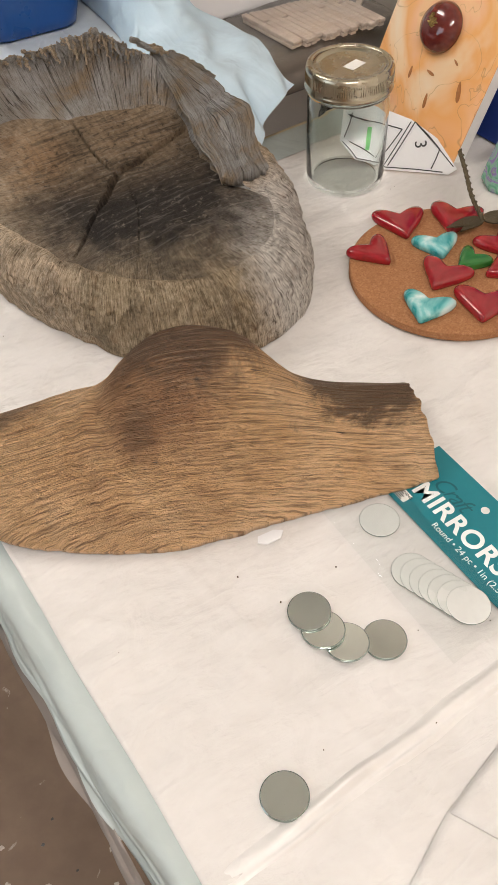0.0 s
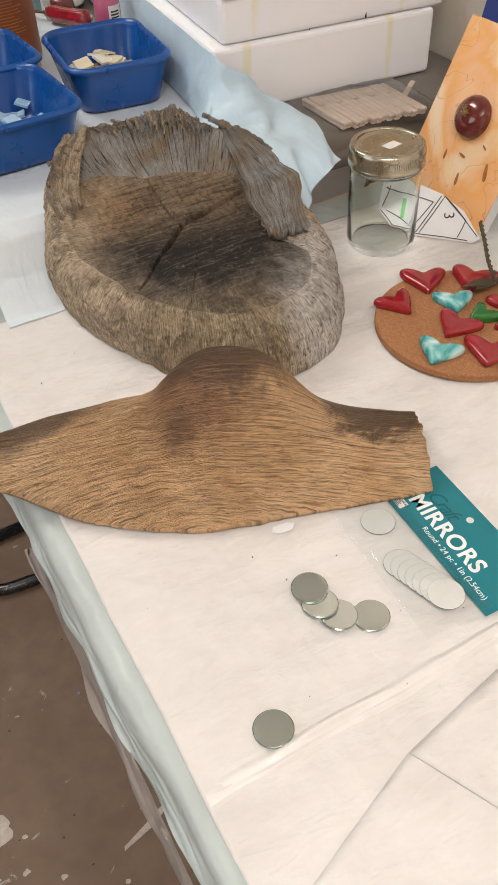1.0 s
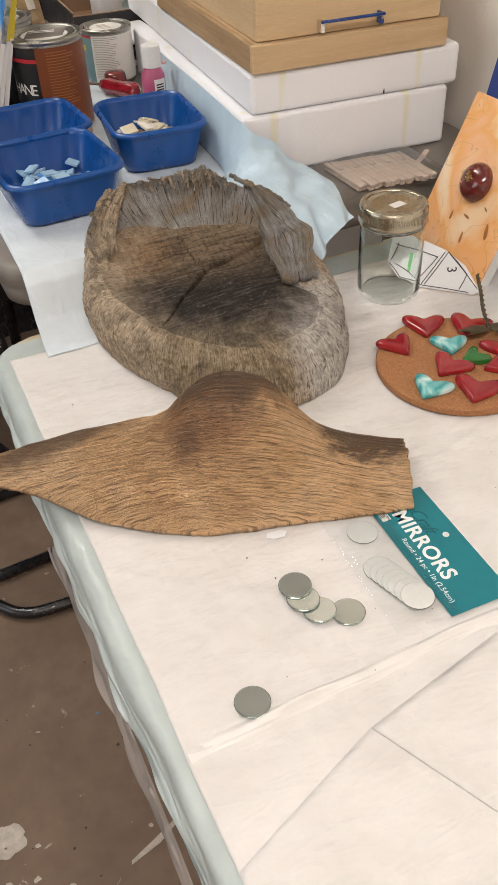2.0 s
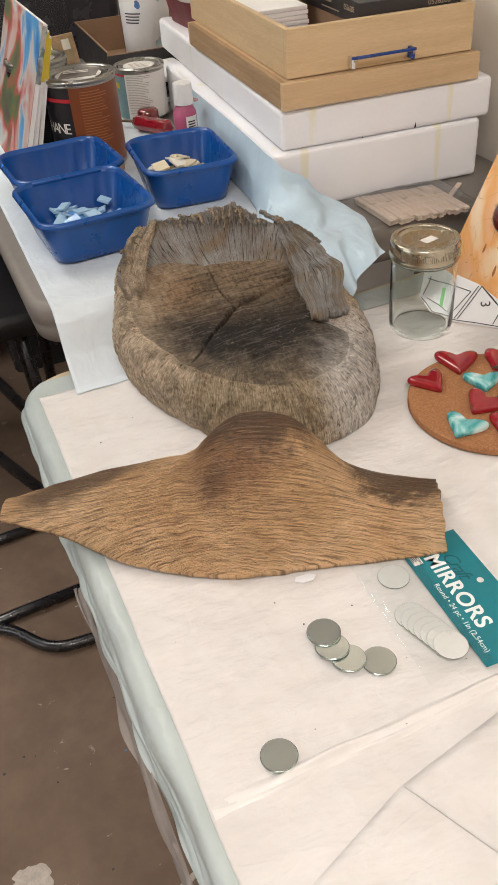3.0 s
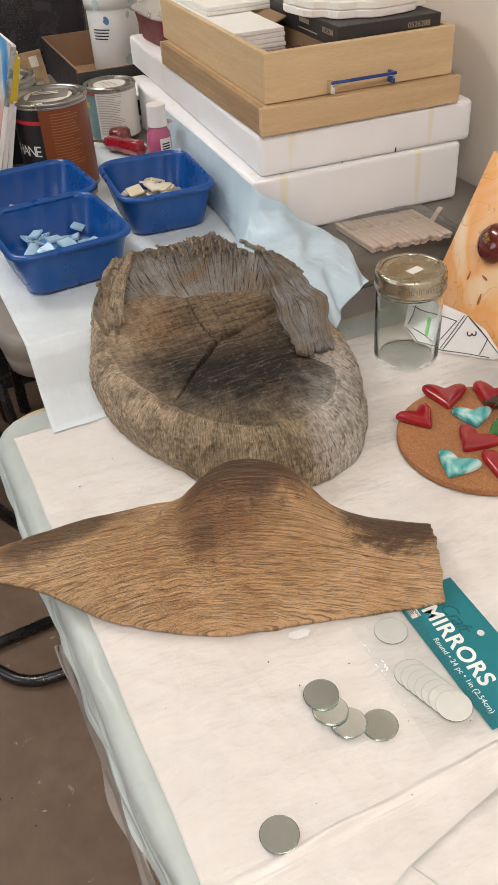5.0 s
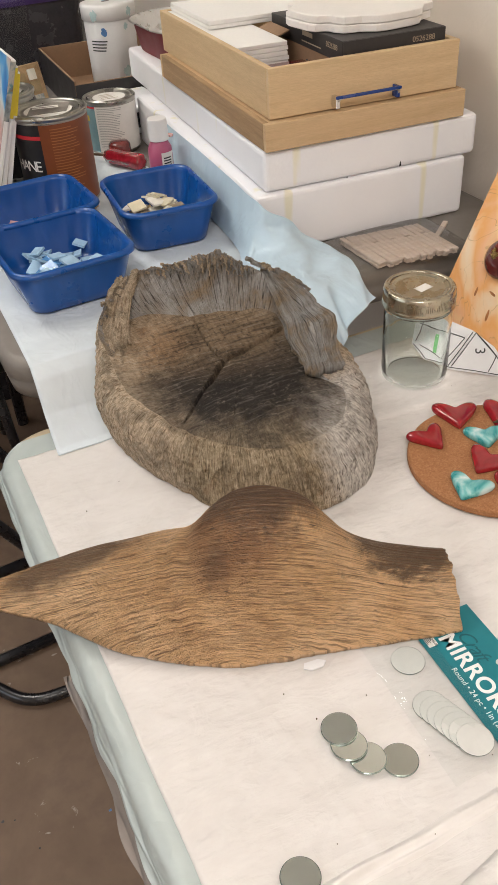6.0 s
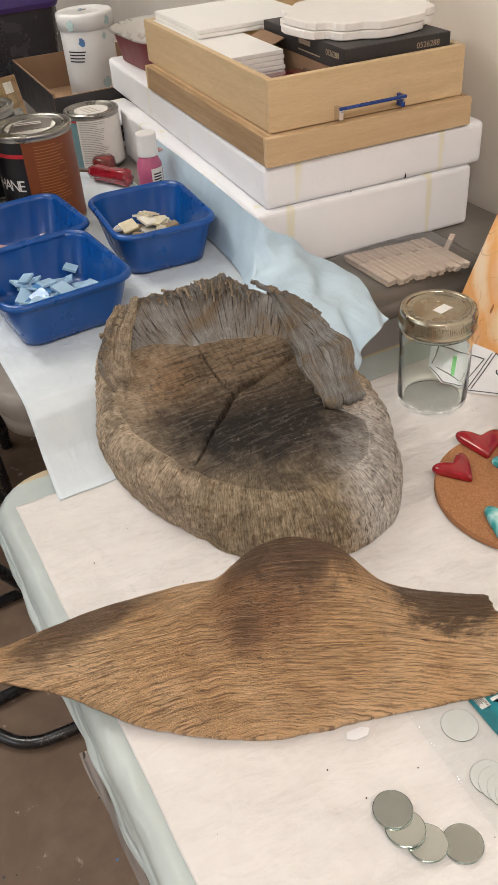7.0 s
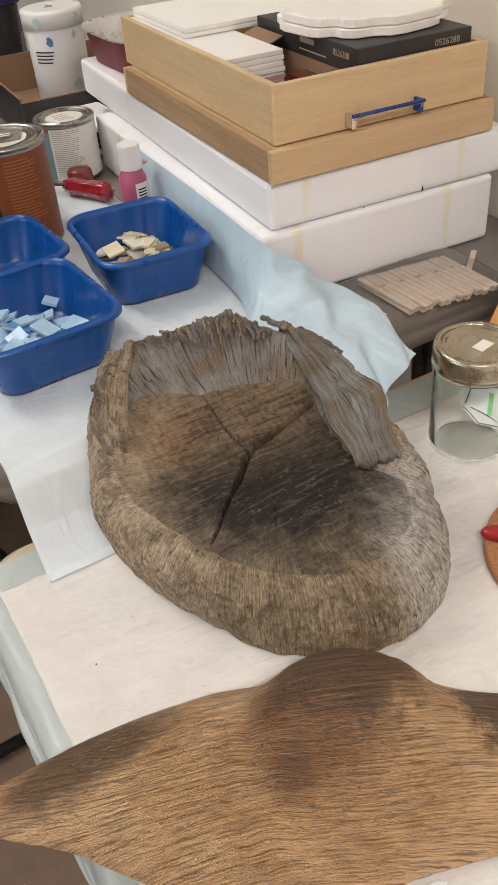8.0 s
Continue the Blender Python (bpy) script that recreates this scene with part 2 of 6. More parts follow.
def make_driftwood():
    t = Tree("brown_driftwood", 0.5, 0, 0.5)
    streak = t.noise(t.coords("UV", (9, 290, 1)), 3.0, 7, 0.72, 0.2)
    fine = t.noise(t.coords("UV", (34, 700, 1)), 3.0, 4, 0.60, 0.2)
    v = t.coords()
    big = t.noise(v, 11, 6, 0.62, 0.6)
    c = t.ramp(big, (0.30, (0.57, 0.318, 0.138)), (0.50, (0.76, 0.475, 0.240)), (0.70, (0.89, 0.61, 0.355)))
    knot = t.sphere(t.coords(scale=(13, 15, 12), loc=(0.10, -0.10, -1.15)))
    c = t.mix(t.grey(t.math("ADD", knot, t.math("MULTIPLY", t.noise(v, 26, 7, 0.72, 0.6), 1.1)), 0.70, 1.12, 0, 0.75), c, (0.25, 0.108, 0.042))
    dark = t.sphere(t.coords(scale=(14, 14, 12), loc=(-0.52, -0.45, -1.25)))
    c = t.mix(t.grey(t.math("ADD", dark, t.math("MULTIPLY", t.noise(v, 55, 8, 0.78, 0.5), 1.2)), 0.70, 1.00, 0, 0.82), c, (0.070, 0.043, 0.027))
    tail = t.sphere(t.coords(scale=(12, 15, 12), loc=(-1.75, 0.42, -0.35)))
    c = t.mix(t.grey(t.math("ADD", tail, t.math("MULTIPLY", t.noise(t.coords(scale=(1, 2, 1), turn=(0, 0, 0.45)), 60, 8, 0.78, 0.5), 1.2)), 0.86, 1.08, 0, 0.88), c, (0.055, 0.032, 0.018))
    eye = t.sphere(t.coords(scale=(30, 48, 24), loc=(0.75, 0.25, -1.62)))
    c = t.mix(t.grey(t.math("ADD", eye, t.math("MULTIPLY", t.noise(v, 60, 8, 0.78, 0.5), 1.1)), 0.86, 1.20, 0, 0.45), c, (0.080, 0.042, 0.022))
    rearm = t.sphere(t.coords(scale=(9, 22, 12), loc=(1.15, -2.1, -0.35)))
    c = t.mix(t.grey(t.math("ADD", rearm, t.math("MULTIPLY", t.noise(v, 45, 6, 0.7), 0.7)), 0.66, 0.98, 0, 0.80), c, (0.080, 0.048, 0.027))
    c = t.mix(t.grey(t.noise(t.coords("UV", (9, 60, 1)), 1.6, 6, 0.7, 0.6), 0.52, 0.66, 0, 0.38), c, t.mix(0.6, c, (0.12, 0.06, 0.028)))
    c = t.mix(t.grey(streak, 0.40, 0.51, 0.78, 0.0), c, (0.17, 0.082, 0.036))
    c = t.mix(t.math("MULTIPLY", t.grey(streak, 0.54, 0.66), 0.4), c, (0.86, 0.63, 0.40))
    spots = t.math("MULTIPLY", t.grey(t.noise(t.coords("UV", (26, 150, 1)), 2.2, 3, 0.5), 0.69, 0.73), 0.85)
    c = t.mix(spots, c, (0.045, 0.022, 0.012))
    t.colour(c)
    t.rough(t.grey(streak, 0.38, 0.60, 0.56, 0.34))
    t.bump(streak, 0.0060, 1.0)
    t.bump(fine, 0.0012, 0.9)
    return t.mat


def make_wood(name, lo, hi, axis_scale, rough=0.5):
    t = Tree(name, rough, 0, 0.35)
    v = t.coords(scale=axis_scale)
    g = t.noise(v, 5, 6, 0.6, 0.8)
    f = t.noise(t.coords(scale=tuple(3 * a for a in axis_scale)), 20, 3)
    c = t.ramp(g, (0.3, lo), (0.7, hi))
    t.colour(t.mix(t.grey(f, 0.3, 0.6, 0.35, 0.0), c, tuple(x * 0.7 for x in lo)))
    t.bump(f, 0.0004, 0.6)
    return t.mat


def make_cork():
    t = Tree("cork", 0.8, 0, 0.3)
    v = t.coords()
    a, b = t.voronoi(v, 520, "Color"), t.noise(v, 600, 3)
    t.colour(t.mix(t.grey(b, 0.35, 0.6, 0.45, 0), t.ramp(a, (0.1, (0.34, 0.155, 0.066)), (0.6, (0.39, 0.187, 0.083)), (0.95, (0.44, 0.222, 0.104))), (0.21, 0.08, 0.03)))
    t.bump(t.noise(v, 420, 4), 0.0008, 0.8)
    return t.mat


def make_marbled(name, stops, scale, rough=0.08, warp=2.5, coat=0.6):
    t = Tree(name, rough)
    t.colour(t.ramp(t.noise(t.coords(), scale, 4, 0.5, warp), *stops))
    t.set("Coat Weight", coat)
    return t.mat


def make_painting():
    t = Tree("poured_orange_paint", 0.28, 0, 0.5)
    v = t.coords()
    a = t.noise(v, 5.5, 4, 0.5, 1.8)
    c = t.ramp(a, (0.25, (0.88, 0.80, 0.68)), (0.40, (0.86, 0.62, 0.38)), (0.50, (0.83, 0.42, 0.15)), (0.60, (0.85, 0.50, 0.28)), (0.70, (0.87, 0.70, 0.36)), (0.80, (0.88, 0.82, 0.74)))
    vein = t.grey(t.math("ABSOLUTE", t.math("SUBTRACT", t.noise(v, 8, 3, 0.5, 2.0), 0.5), 0), 0.0, 0.006, 0.45, 0.0)
    t.colour(t.mix(vein, c, (0.28, 0.14, 0.045)))
    t.bump(a, 0.0006, 0.5)
    return t.mat


def make_floor():
    t = Tree("brown_painted_concrete", 0.62, 0, 0.35)
    v = t.coords()
    a, b = t.noise(v, 3.2, 6, 0.65, 0.5), t.noise(v, 26, 5, 0.6)
    c = t.ramp(a, (0.3, (0.148, 0.100, 0.067)), (0.5, (0.195, 0.134, 0.092)), (0.7, (0.238, 0.170, 0.121)))
    c = t.mix(t.grey(b, 0.35, 0.55, 0.45, 0), c, (0.15, 0.10, 0.07))
    fleck = t.noise(t.coords(scale=(1, 1.6, 1), turn=(0, 0, 0.6)), 17, 6, 0.62, 0.9)
    c = t.mix(t.grey(fleck, 0.665, 0.70, 0, 0.8), c, (0.46, 0.42, 0.37))
    t.colour(c)
    t.bump(b, 0.001, 0.5)
    return t.mat


def make_wall(name, c):
    t = Tree(name, 0.8, 0, 0.3)
    v = t.coords()
    t.colour(t.ramp(t.noise(v, 2.5, 5), (0.3, tuple(x * 0.93 for x in c)), (0.7, c)))
    t.bump(t.noise(v, 140, 4), 0.0012, 0.6)
    return t.mat


def make_foam():
    t = Tree("white_polystyrene", 0.7, 0, 0.35)
    v = t.coords()
    c = t.ramp(t.noise(v, 9, 4), (0.3, (0.86, 0.87, 0.90)), (0.7, (0.90, 0.905, 0.925)))
    c = t.mix(t.grey(t.noise(t.coords(scale=(1, 1, 0.08)), 34, 2, 0.4), 0.63, 0.70, 0, 0.55), c, (0.80, 0.76, 0.50))
    t.colour(c)
    t.bump(t.voronoi(v, 260), 0.0002, 0.5)
    t.set("Subsurface Weight", 0.0)
    return t.mat


def make_print(name, stops, scale, warp=1.0):
    t = Tree(name, 0.45)
    t.colour(t.ramp(t.noise(t.coords(), scale, 3, 0.5, warp), *stops))
    return t.mat


M = dict(
    pad=make_pad(), film=make_film("pale_blue_plastic_margin", (0.55, 0.63, 0.615), 0.86), blue_pad=make_film("blue_plastic_backing", (0.54, 0.69, 0.79), 1.0, 0.42),
    net=make_film("grey_fibre_veil", (0.42, 0.38, 0.35), 0.62, 0.7), t2pad=make_film("white_blue_pad_face", (0.68, 0.755, 0.80), 1.0, 0.7),
    bark=make_log_side(), cut=make_log_floor(), shell=make_log_shell(), drift=make_driftwood(), drift_end=plain("dark_broken_wood", (0.085, 0.05, 0.028), 0.85, var=0.5, scale=60, bump=0.004),
    laminate=plain("beige_laminate", (0.56, 0.47, 0.31), 0.45, scale=8), greytable=plain("grey_brown_plastic", (0.21, 0.19, 0.17), 0.5, scale=10, bump=0.0004),
    mirror=plain("mirror_silver", (0.92, 0.97, 0.94), 0.02, 1.0, var=0.01), mirror_edge=plain("green_glass_edge", (0.34, 0.40, 0.37), 0.14, 0.7, var=0.2), mirror_back=plain("mirror_back_paper", (0.64, 0.65, 0.62), 0.35, var=0.05),
    teal=plain("teal_card", (0.008, 0.185, 0.225), 0.42, var=0.08, scale=20), ink=plain("white_ink", (0.82, 0.84, 0.83), 0.5, var=0.03), dark_ink=plain("dark_ink", (0.02, 0.02, 0.022), 0.5, var=0.1), teal_ink=plain("dark_teal_ink", (0.006, 0.10, 0.125), 0.45, var=0.1),
    clear=make_clear("clear_bag_plastic", (0.94, 0.95, 0.94)), glass=make_glass("clear_glass", (0.93, 0.97, 0.95)),
    lid=plain("champagne_tin", (0.50, 0.455, 0.355), 0.26, 1.0, var=0.08, scale=50), tin=plain("dull_tin", (0.40, 0.385, 0.35), 0.3, 1.0, var=0.12, scale=30), label_white=plain("white_label", (0.78, 0.76, 0.72), 0.5, var=0.05),
    cork=make_cork(), red=make_marbled("red_fused_glass", ((0.3, (0.23, 0.005, 0.010)), (0.7, (0.36, 0.012, 0.022))), 25, 0.05), teal_glass=make_marbled("teal_white_fused_glass", ((0.36, (0.62, 0.76, 0.74)), (0.46, (0.20, 0.52, 0.52)), (0.55, (0.015, 0.27, 0.28)), (0.66, (0.30, 0.60, 0.59))), 26, 0.06, 0.6),
    green=make_marbled("green_fused_glass", ((0.3, (0.015, 0.12, 0.02)), (0.7, (0.03, 0.21, 0.035))), 25), bronze=plain("dark_bronze", (0.13, 0.105, 0.065), 0.42, 0.9, var=0.35, scale=150, bump=0.001),
    painting=make_painting(), dome=make_marbled("dark_red_glass_dome", ((0.35, (0.10, 0.012, 0.010)), (0.65, (0.16, 0.025, 0.018))), 30, 0.04), gold=plain("gold_leaf", (0.62, 0.43, 0.16), 0.25, 1.0, var=0.2, scale=200), drip=plain("brown_paint_drip", (0.40, 0.16, 0.05), 0.35, var=0.3),
    paper=plain("white_paper", (0.78, 0.79, 0.80), 0.8, var=0.03), green_ink=plain("green_highlighter", (0.20, 0.62, 0.22), 0.7), marble=make_marbled("green_violet_marbled_glass", ((0.35, (0.10, 0.32, 0.20)), (0.48, (0.22, 0.42, 0.32)), (0.58, (0.25, 0.16, 0.42)), (0.7, (0.30, 0.45, 0.30))), 40, 0.15),
    navy=plain("deep_blue_paint", (0.012, 0.035, 0.19), 0.4, var=0.15), bin=plain("blue_plastic", (0.001, 0.070, 0.300), 0.30, var=0.04, scale=18, coat=0.2), foam=make_foam(),
    pine=make_wood("pale_pine", (0.60, 0.43, 0.245), (0.70, 0.53, 0.32), (1.2, 9, 16)), pine_side=make_wood("pale_pine_side", (0.58, 0.415, 0.235), (0.69, 0.52, 0.31), (9, 1.2, 16)),
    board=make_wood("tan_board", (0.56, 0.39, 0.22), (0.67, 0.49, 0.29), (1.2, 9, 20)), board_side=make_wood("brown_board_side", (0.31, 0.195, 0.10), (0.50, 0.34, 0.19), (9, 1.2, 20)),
    chrome=plain("chrome", (0.72, 0.72, 0.74), 0.08, 1.0, var=0.04), blue_film=plain("blue_peel_film", (0.022, 0.06, 0.24), 0.25, var=0.1), canvas=plain("white_primed_canvas", (0.84, 0.83, 0.80), 0.75, var=0.03, scale=200, bump=0.0003), plaque=plain("white_primed_wood", (0.83, 0.80, 0.76), 0.55, var=0.04),
    kraft=plain("kraft_cardboard", (0.27, 0.165, 0.095), 0.8, var=0.12), black_card=plain("charcoal_print_card", (0.028, 0.025, 0.025), 0.5, var=0.2), gold_ink=plain("tan_ink", (0.42, 0.34, 0.24), 0.5),
    red_tile=make_marbled("dark_red_gloss_tile", ((0.3, (0.10, 0.012, 0.012)), (0.7, (0.22, 0.035, 0.03))), 40, 0.1), foil=plain("crinkled_foil", (0.72, 0.72, 0.72), 0.30, 1.0, var=0.1, scale=60, bump=0.0006), red_foil=plain("red_foil_outside", (0.20, 0.005, 0.010), 0.5, 0.0, var=0.1),
    black=plain("black_label", (0.012, 0.012, 0.014), 0.35, var=0.2), orange_label=plain("rust_brown_label", (0.21, 0.058, 0.016), 0.4, var=0.12, scale=12), red_ink=plain("red_ink", (0.50, 0.02, 0.03), 0.4), teal_label=plain("grey_teal_label", (0.16, 0.28, 0.31), 0.45, var=0.15), yellow=plain("yellow_ink", (0.62, 0.48, 0.03), 0.45),
    white_plastic=plain("white_plastic", (0.76, 0.76, 0.75), 0.4, var=0.04), smear=plain("blue_paint_smear", (0.10, 0.24, 0.50), 0.5, var=0.3), smear2=plain("grey_teal_smear", (0.42, 0.56, 0.56), 0.5, var=0.2), pink=plain("pink_paint", (0.46, 0.105, 0.20), 0.35, var=0.06),
    red_clear=make_marbled("clear_red_acetate", ((0.3, (0.20, 0.006, 0.012)), (0.7, (0.34, 0.015, 0.03))), 30, 0.08), clothespin=make_wood("pale_unpainted_wood", (0.66, 0.54, 0.45), (0.79, 0.67, 0.58), (5, 30, 30), 0.7), wire=plain("dark_wire", (0.13, 0.08, 0.05), 0.5, 0.5),
    blacksteel=plain("black_steel", (0.014, 0.014, 0.017), 0.28, 0.0, var=0.2, coat=0.3), vinyl=plain("black_vinyl", (0.012, 0.012, 0.013), 0.4, bump=0.0005), floor=make_floor(), wall=make_wall("cream_wall", (0.82, 0.76, 0.68)), dim_wall=make_wall("darkened_wall", (0.16, 0.15, 0.14)), ceiling=make_wall("ceiling_board", (0.86, 0.87, 0.83)),
    tote=plain("smoky_plastic", (0.035, 0.034, 0.04), 0.25, var=0.3), purple=plain("purple_plastic", (0.055, 0.03, 0.16), 0.35), lamp_body=plain("lamp_white", (0.8, 0.8, 0.8), 0.5),
    collage=make_print("painted_collage", ((0.30, (0.02, 0.16, 0.46)), (0.43, (0.10, 0.32, 0.58)), (0.47, (0.50, 0.52, 0.50)), (0.52, (0.52, 0.30, 0.26)), (0.57, (0.42, 0.06, 0.06)), (0.63, (0.10, 0.17, 0.06)), (0.72, (0.10, 0.06, 0.08))), 8, 0.7),
    mosaic=make_print("mosaic_bits", ((0.3, (0.08, 0.10, 0.12)), (0.45, (0.25, 0.28, 0.28)), (0.55, (0.45, 0.42, 0.36)), (0.65, (0.10, 0.22, 0.24)), (0.75, (0.20, 0.12, 0.07))), 45, 0.5),
)


# ---- mesh helpers ----
def thing(name, label, category, at=(0, 0, 0), group="", kind="", turn=0):
    ob = new(name)
    ob.empty_display_size = 0.02
    ob.matrix_world = pose(*at, 0, 0, turn)
    return tagged(ob, label, category, group, kind)


def finish(name, data, material, smooth):
    me = bpy.data.meshes.new(name)
    if isinstance(data, bmesh.types.BMesh):
        data.to_mesh(me)
        data.free()
    else:
        me.from_pydata(data[0], [], data[1])
    for m in material if isinstance(material, (list, tuple)) else [material]:
        me.materials.append(m)
    if smooth:
        me.shade_smooth()
    me.update()
    return me


def part(name, data, material, parent, label="", smooth=False, at=None):
    """Links a bmesh, or (verts, faces), as one mesh object under a thing or a part; coordinates are the thing's own."""
    ob = new(name, finish(name, data, material, smooth))
    ob.parent = parent
    if at is not None:
        ob.matrix_basis = at
    return tagged(ob, label)


def solo(name, data, material, label, category, group="", kind="", smooth=False, at=None):
    """A thing that is one mesh."""
    ob = new(name, finish(name, data, material, smooth))
    if at is not None:
        ob.matrix_basis = at
    return tagged(ob, label, category, group, kind)


def block(x0, x1, y0, y1, z0, z1, bevel=0.0, seg=2):
    bm = bmesh.new()
    bmesh.ops.create_cube(bm, size=1)
    for v in bm.verts:
        v.co = ((x0 + x1) / 2 + v.co.x * (x1 - x0), (y0 + y1) / 2 + v.co.y * (y1 - y0), (z0 + z1) / 2 + v.co.z * (z1 - z0))
    if bevel:
        bmesh.ops.bevel(bm, geom=bm.edges[:], offset=bevel, segments=seg, affect="EDGES", profile=0.5)
    return bm


def join(*pieces):
    vs, fs = [], []
    for v, f in pieces:
        k = len(vs)
        vs += list(v)
        fs += [tuple(i + k for i in q) for q in f]
    return vs, fs


def moved(data, m):
    return [tuple(m @ Vector(v)) for v in data[0]], data[1]


def sheet(fn, nu, nv, wrap=False):
    """A grid of points fn(u, v), u and v from 0 to 1."""
    vs = [fn(i / nu, j / nv) for j in range(nv + 1) for i in range(nu + (0 if wrap else 1))]
    w = nu if wrap else nu + 1
    fs = [(j * w + i, j * w + (i + 1) % w, (j + 1) * w + (i + 1) % w, (j + 1) * w + i) for j in range(nv) for i in range(nu)]
    return vs, fs


def thick(fn, nu, nv, t):
    """A grid with a skin t below it and closed sides."""
    top, fs = sheet(fn, nu, nv)
    n, w = len(top), nu + 1
    vs = top + [(x, y, z - t) for x, y, z in top]
    fs = fs + [tuple(i + n for i in q[::-1]) for q in fs]
    rim = [i for i in range(w)] + [j * w + nu for j in range(1, nv + 1)] + [nv * w + i for i in range(nu - 1, -1, -1)] + [j * w for j in range(nv - 1, 0, -1)]
    fs += [(b, a, a + n, b + n) for a, b in zip(rim, rim[1:] + rim[:1])]
    return vs, fs


def lathe(profile, n=40, c=(0, 0), caps=True):
    """Turns (radius, height) points about an upright axis."""
    vs = [(c[0] + r * math.cos(TAU * i / n), c[1] + r * math.sin(TAU * i / n), z) for r, z in profile for i in range(n)]
    fs = [(j * n + i, j * n + (i + 1) % n, (j + 1) * n + (i + 1) % n, (j + 1) * n + i) for j in range(len(profile) - 1) for i in range(n)]
    if caps:
        fs += [tuple(range(n - 1, -1, -1)), tuple((len(profile) - 1) * n + i for i in range(n))]
    return vs, fs


def arc_patch(r, z0, z1, a0, a1, n=18, c=(0, 0)):
    a0, a1 = radians(a0), radians(a1)
    return sheet(lambda u, v: (c[0] + r * math.cos(a0 + (a1 - a0) * u), c[1] + r * math.sin(a0 + (a1 - a0) * u), z0 + (z1 - z0) * v), n, 1)


def tube(points, r, n=10):
    pts = [Vector(p) for p in points]
    vs, fs = [], []
    side = None
    for i, p in enumerate(pts):
        d = (pts[min(i + 1, len(pts) - 1)] - pts[max(i - 1, 0)]).normalized()
        side = (side - d * side.dot(d)).normalized() if side else d.orthogonal().normalized()
        up = d.cross(side)
        rr = r[i] if isinstance(r, (list, tuple)) else r
        vs += [tuple(p + (side * math.cos(TAU * k / n) + up * math.sin(TAU * k / n)) * rr) for k in range(n)]
    for j in range(len(pts) - 1):
        fs += [(j * n + k, j * n + (k + 1) % n, (j + 1) * n + (k + 1) % n, (j + 1) * n + k) for k in range(n)]
    fs += [tuple(range(n - 1, -1, -1)), tuple((len(pts) - 1) * n + k for k in range(n))]
    return vs, fs


def smoothed(pts, n=8):
    """A Catmull-Rom line through the points."""
    p = [Vector(q) for q in pts]
    p = [2 * p[0] - p[1]] + p + [2 * p[-1] - p[-2]]
    out = []
    for i in range(1, len(p) - 2):
        for k in range(n):
            t = k / n
            out.append(0.5 * (2 * p[i] + (p[i + 1] - p[i - 1]) * t + (2 * p[i - 1] - 5 * p[i] + 4 * p[i + 1] - p[i + 2]) * t * t + (3 * p[i] - p[i - 1] - 3 * p[i + 1] + p[i + 2]) * t ** 3))
    return out + [p[-2]]


def prism(poly, z0, z1):
    n = len(poly)
    vs = [(x, y, z0) for x, y in poly] + [(x, y, z1) for x, y in poly]
    return vs, [tuple(range(n - 1, -1, -1)), tuple(range(n, 2 * n))] + [(i, (i + 1) % n, n + (i + 1) % n, n + i) for i in range(n)]


def round_rect(w, d, r, n=6):
    r = min(r, w / 2, d / 2)
    out = []
    for cx, cy, a in ((w / 2 - r, d / 2 - r, 0), (r - w / 2, d / 2 - r, 90), (r - w / 2, r - d / 2, 180), (w / 2 - r, r - d / 2, 270)):
        out += [(cx + r * math.cos(radians(a + 90 * k / n)), cy + r * math.sin(radians(a + 90 * k / n))) for k in range(n + 1)]
    return out


def loft(loops, caps=(True, True)):
    n = len(loops[0])
    vs = [p for lp in loops for p in lp]
    fs = [(j * n + i, j * n + (i + 1) % n, (j + 1) * n + (i + 1) % n, (j + 1) * n + i) for j in range(len(loops) - 1) for i in range(n)]
    if caps[0]:
        fs.append(tuple(range(n - 1, -1, -1)))
    if caps[1]:
        fs.append(tuple((len(loops) - 1) * n + i for i in range(n)))
    return vs, fs


def lettering(name, words, size, material, parent, m, spread=1.0, heavy=0.0, bend=0.0, shear=0.0):
    """Flat letters as a mesh under parent; bend: the radius of the can that they are wrapped on."""
    cu = bpy.data.curves.new(name, "FONT")
    cu.body, cu.size, cu.space_character, cu.offset, cu.shear, cu.extrude = words, size, spread, heavy, shear, 0.0001
    tmp = bpy.data.objects.new(name, cu)
    scene.collection.objects.link(tmp)
    me = bpy.data.meshes.new_from_object(tmp.evaluated_get(bpy.context.evaluated_depsgraph_get()))
    bpy.data.objects.remove(tmp)
    if bend:
        for v in me.vertices:
            x, y, z = v.co
            v.co = ((bend + z) * math.sin(x / bend), y, (bend + z) * math.cos(x / bend) - bend)
    me.materials.append(material)
    ob = new(name, me)
    ob.parent, ob.matrix_basis = parent, m
    return ob


def bars(count, width, height, gap, seed=1):
    """Rows of plain bars for small print, from the top down in x and y."""
    rnd = random.Random(seed)
    out = []
    for i in range(count):
        w = width * rnd.uniform(0.6, 1.0)
        y = -i * (height + gap)
        out.append(([(0, y, 0), (w, y, 0), (w, y + height, 0), (0, y + height, 0)], [(0, 1, 2, 3)]))
    return join(*out)


def nz(x, y, z=0.0, s=1.0):
    return noise.noise((x * s, y * s, z * s))


def step(a, b, x):
    t = min(1, max(0, (x - a) / (b - a)))
    return t * t * (3 - 2 * t)


def along(table, x):
    """Smooth interpolation in a short table of (x, value)."""
    if x <= table[0][0]:
        return table[0][1]
    for (a, p), (b, q) in zip(table, table[1:]):
        if x <= b:
            return p + (q - p) * (x - a) / (b - a)
    return table[-1][1]


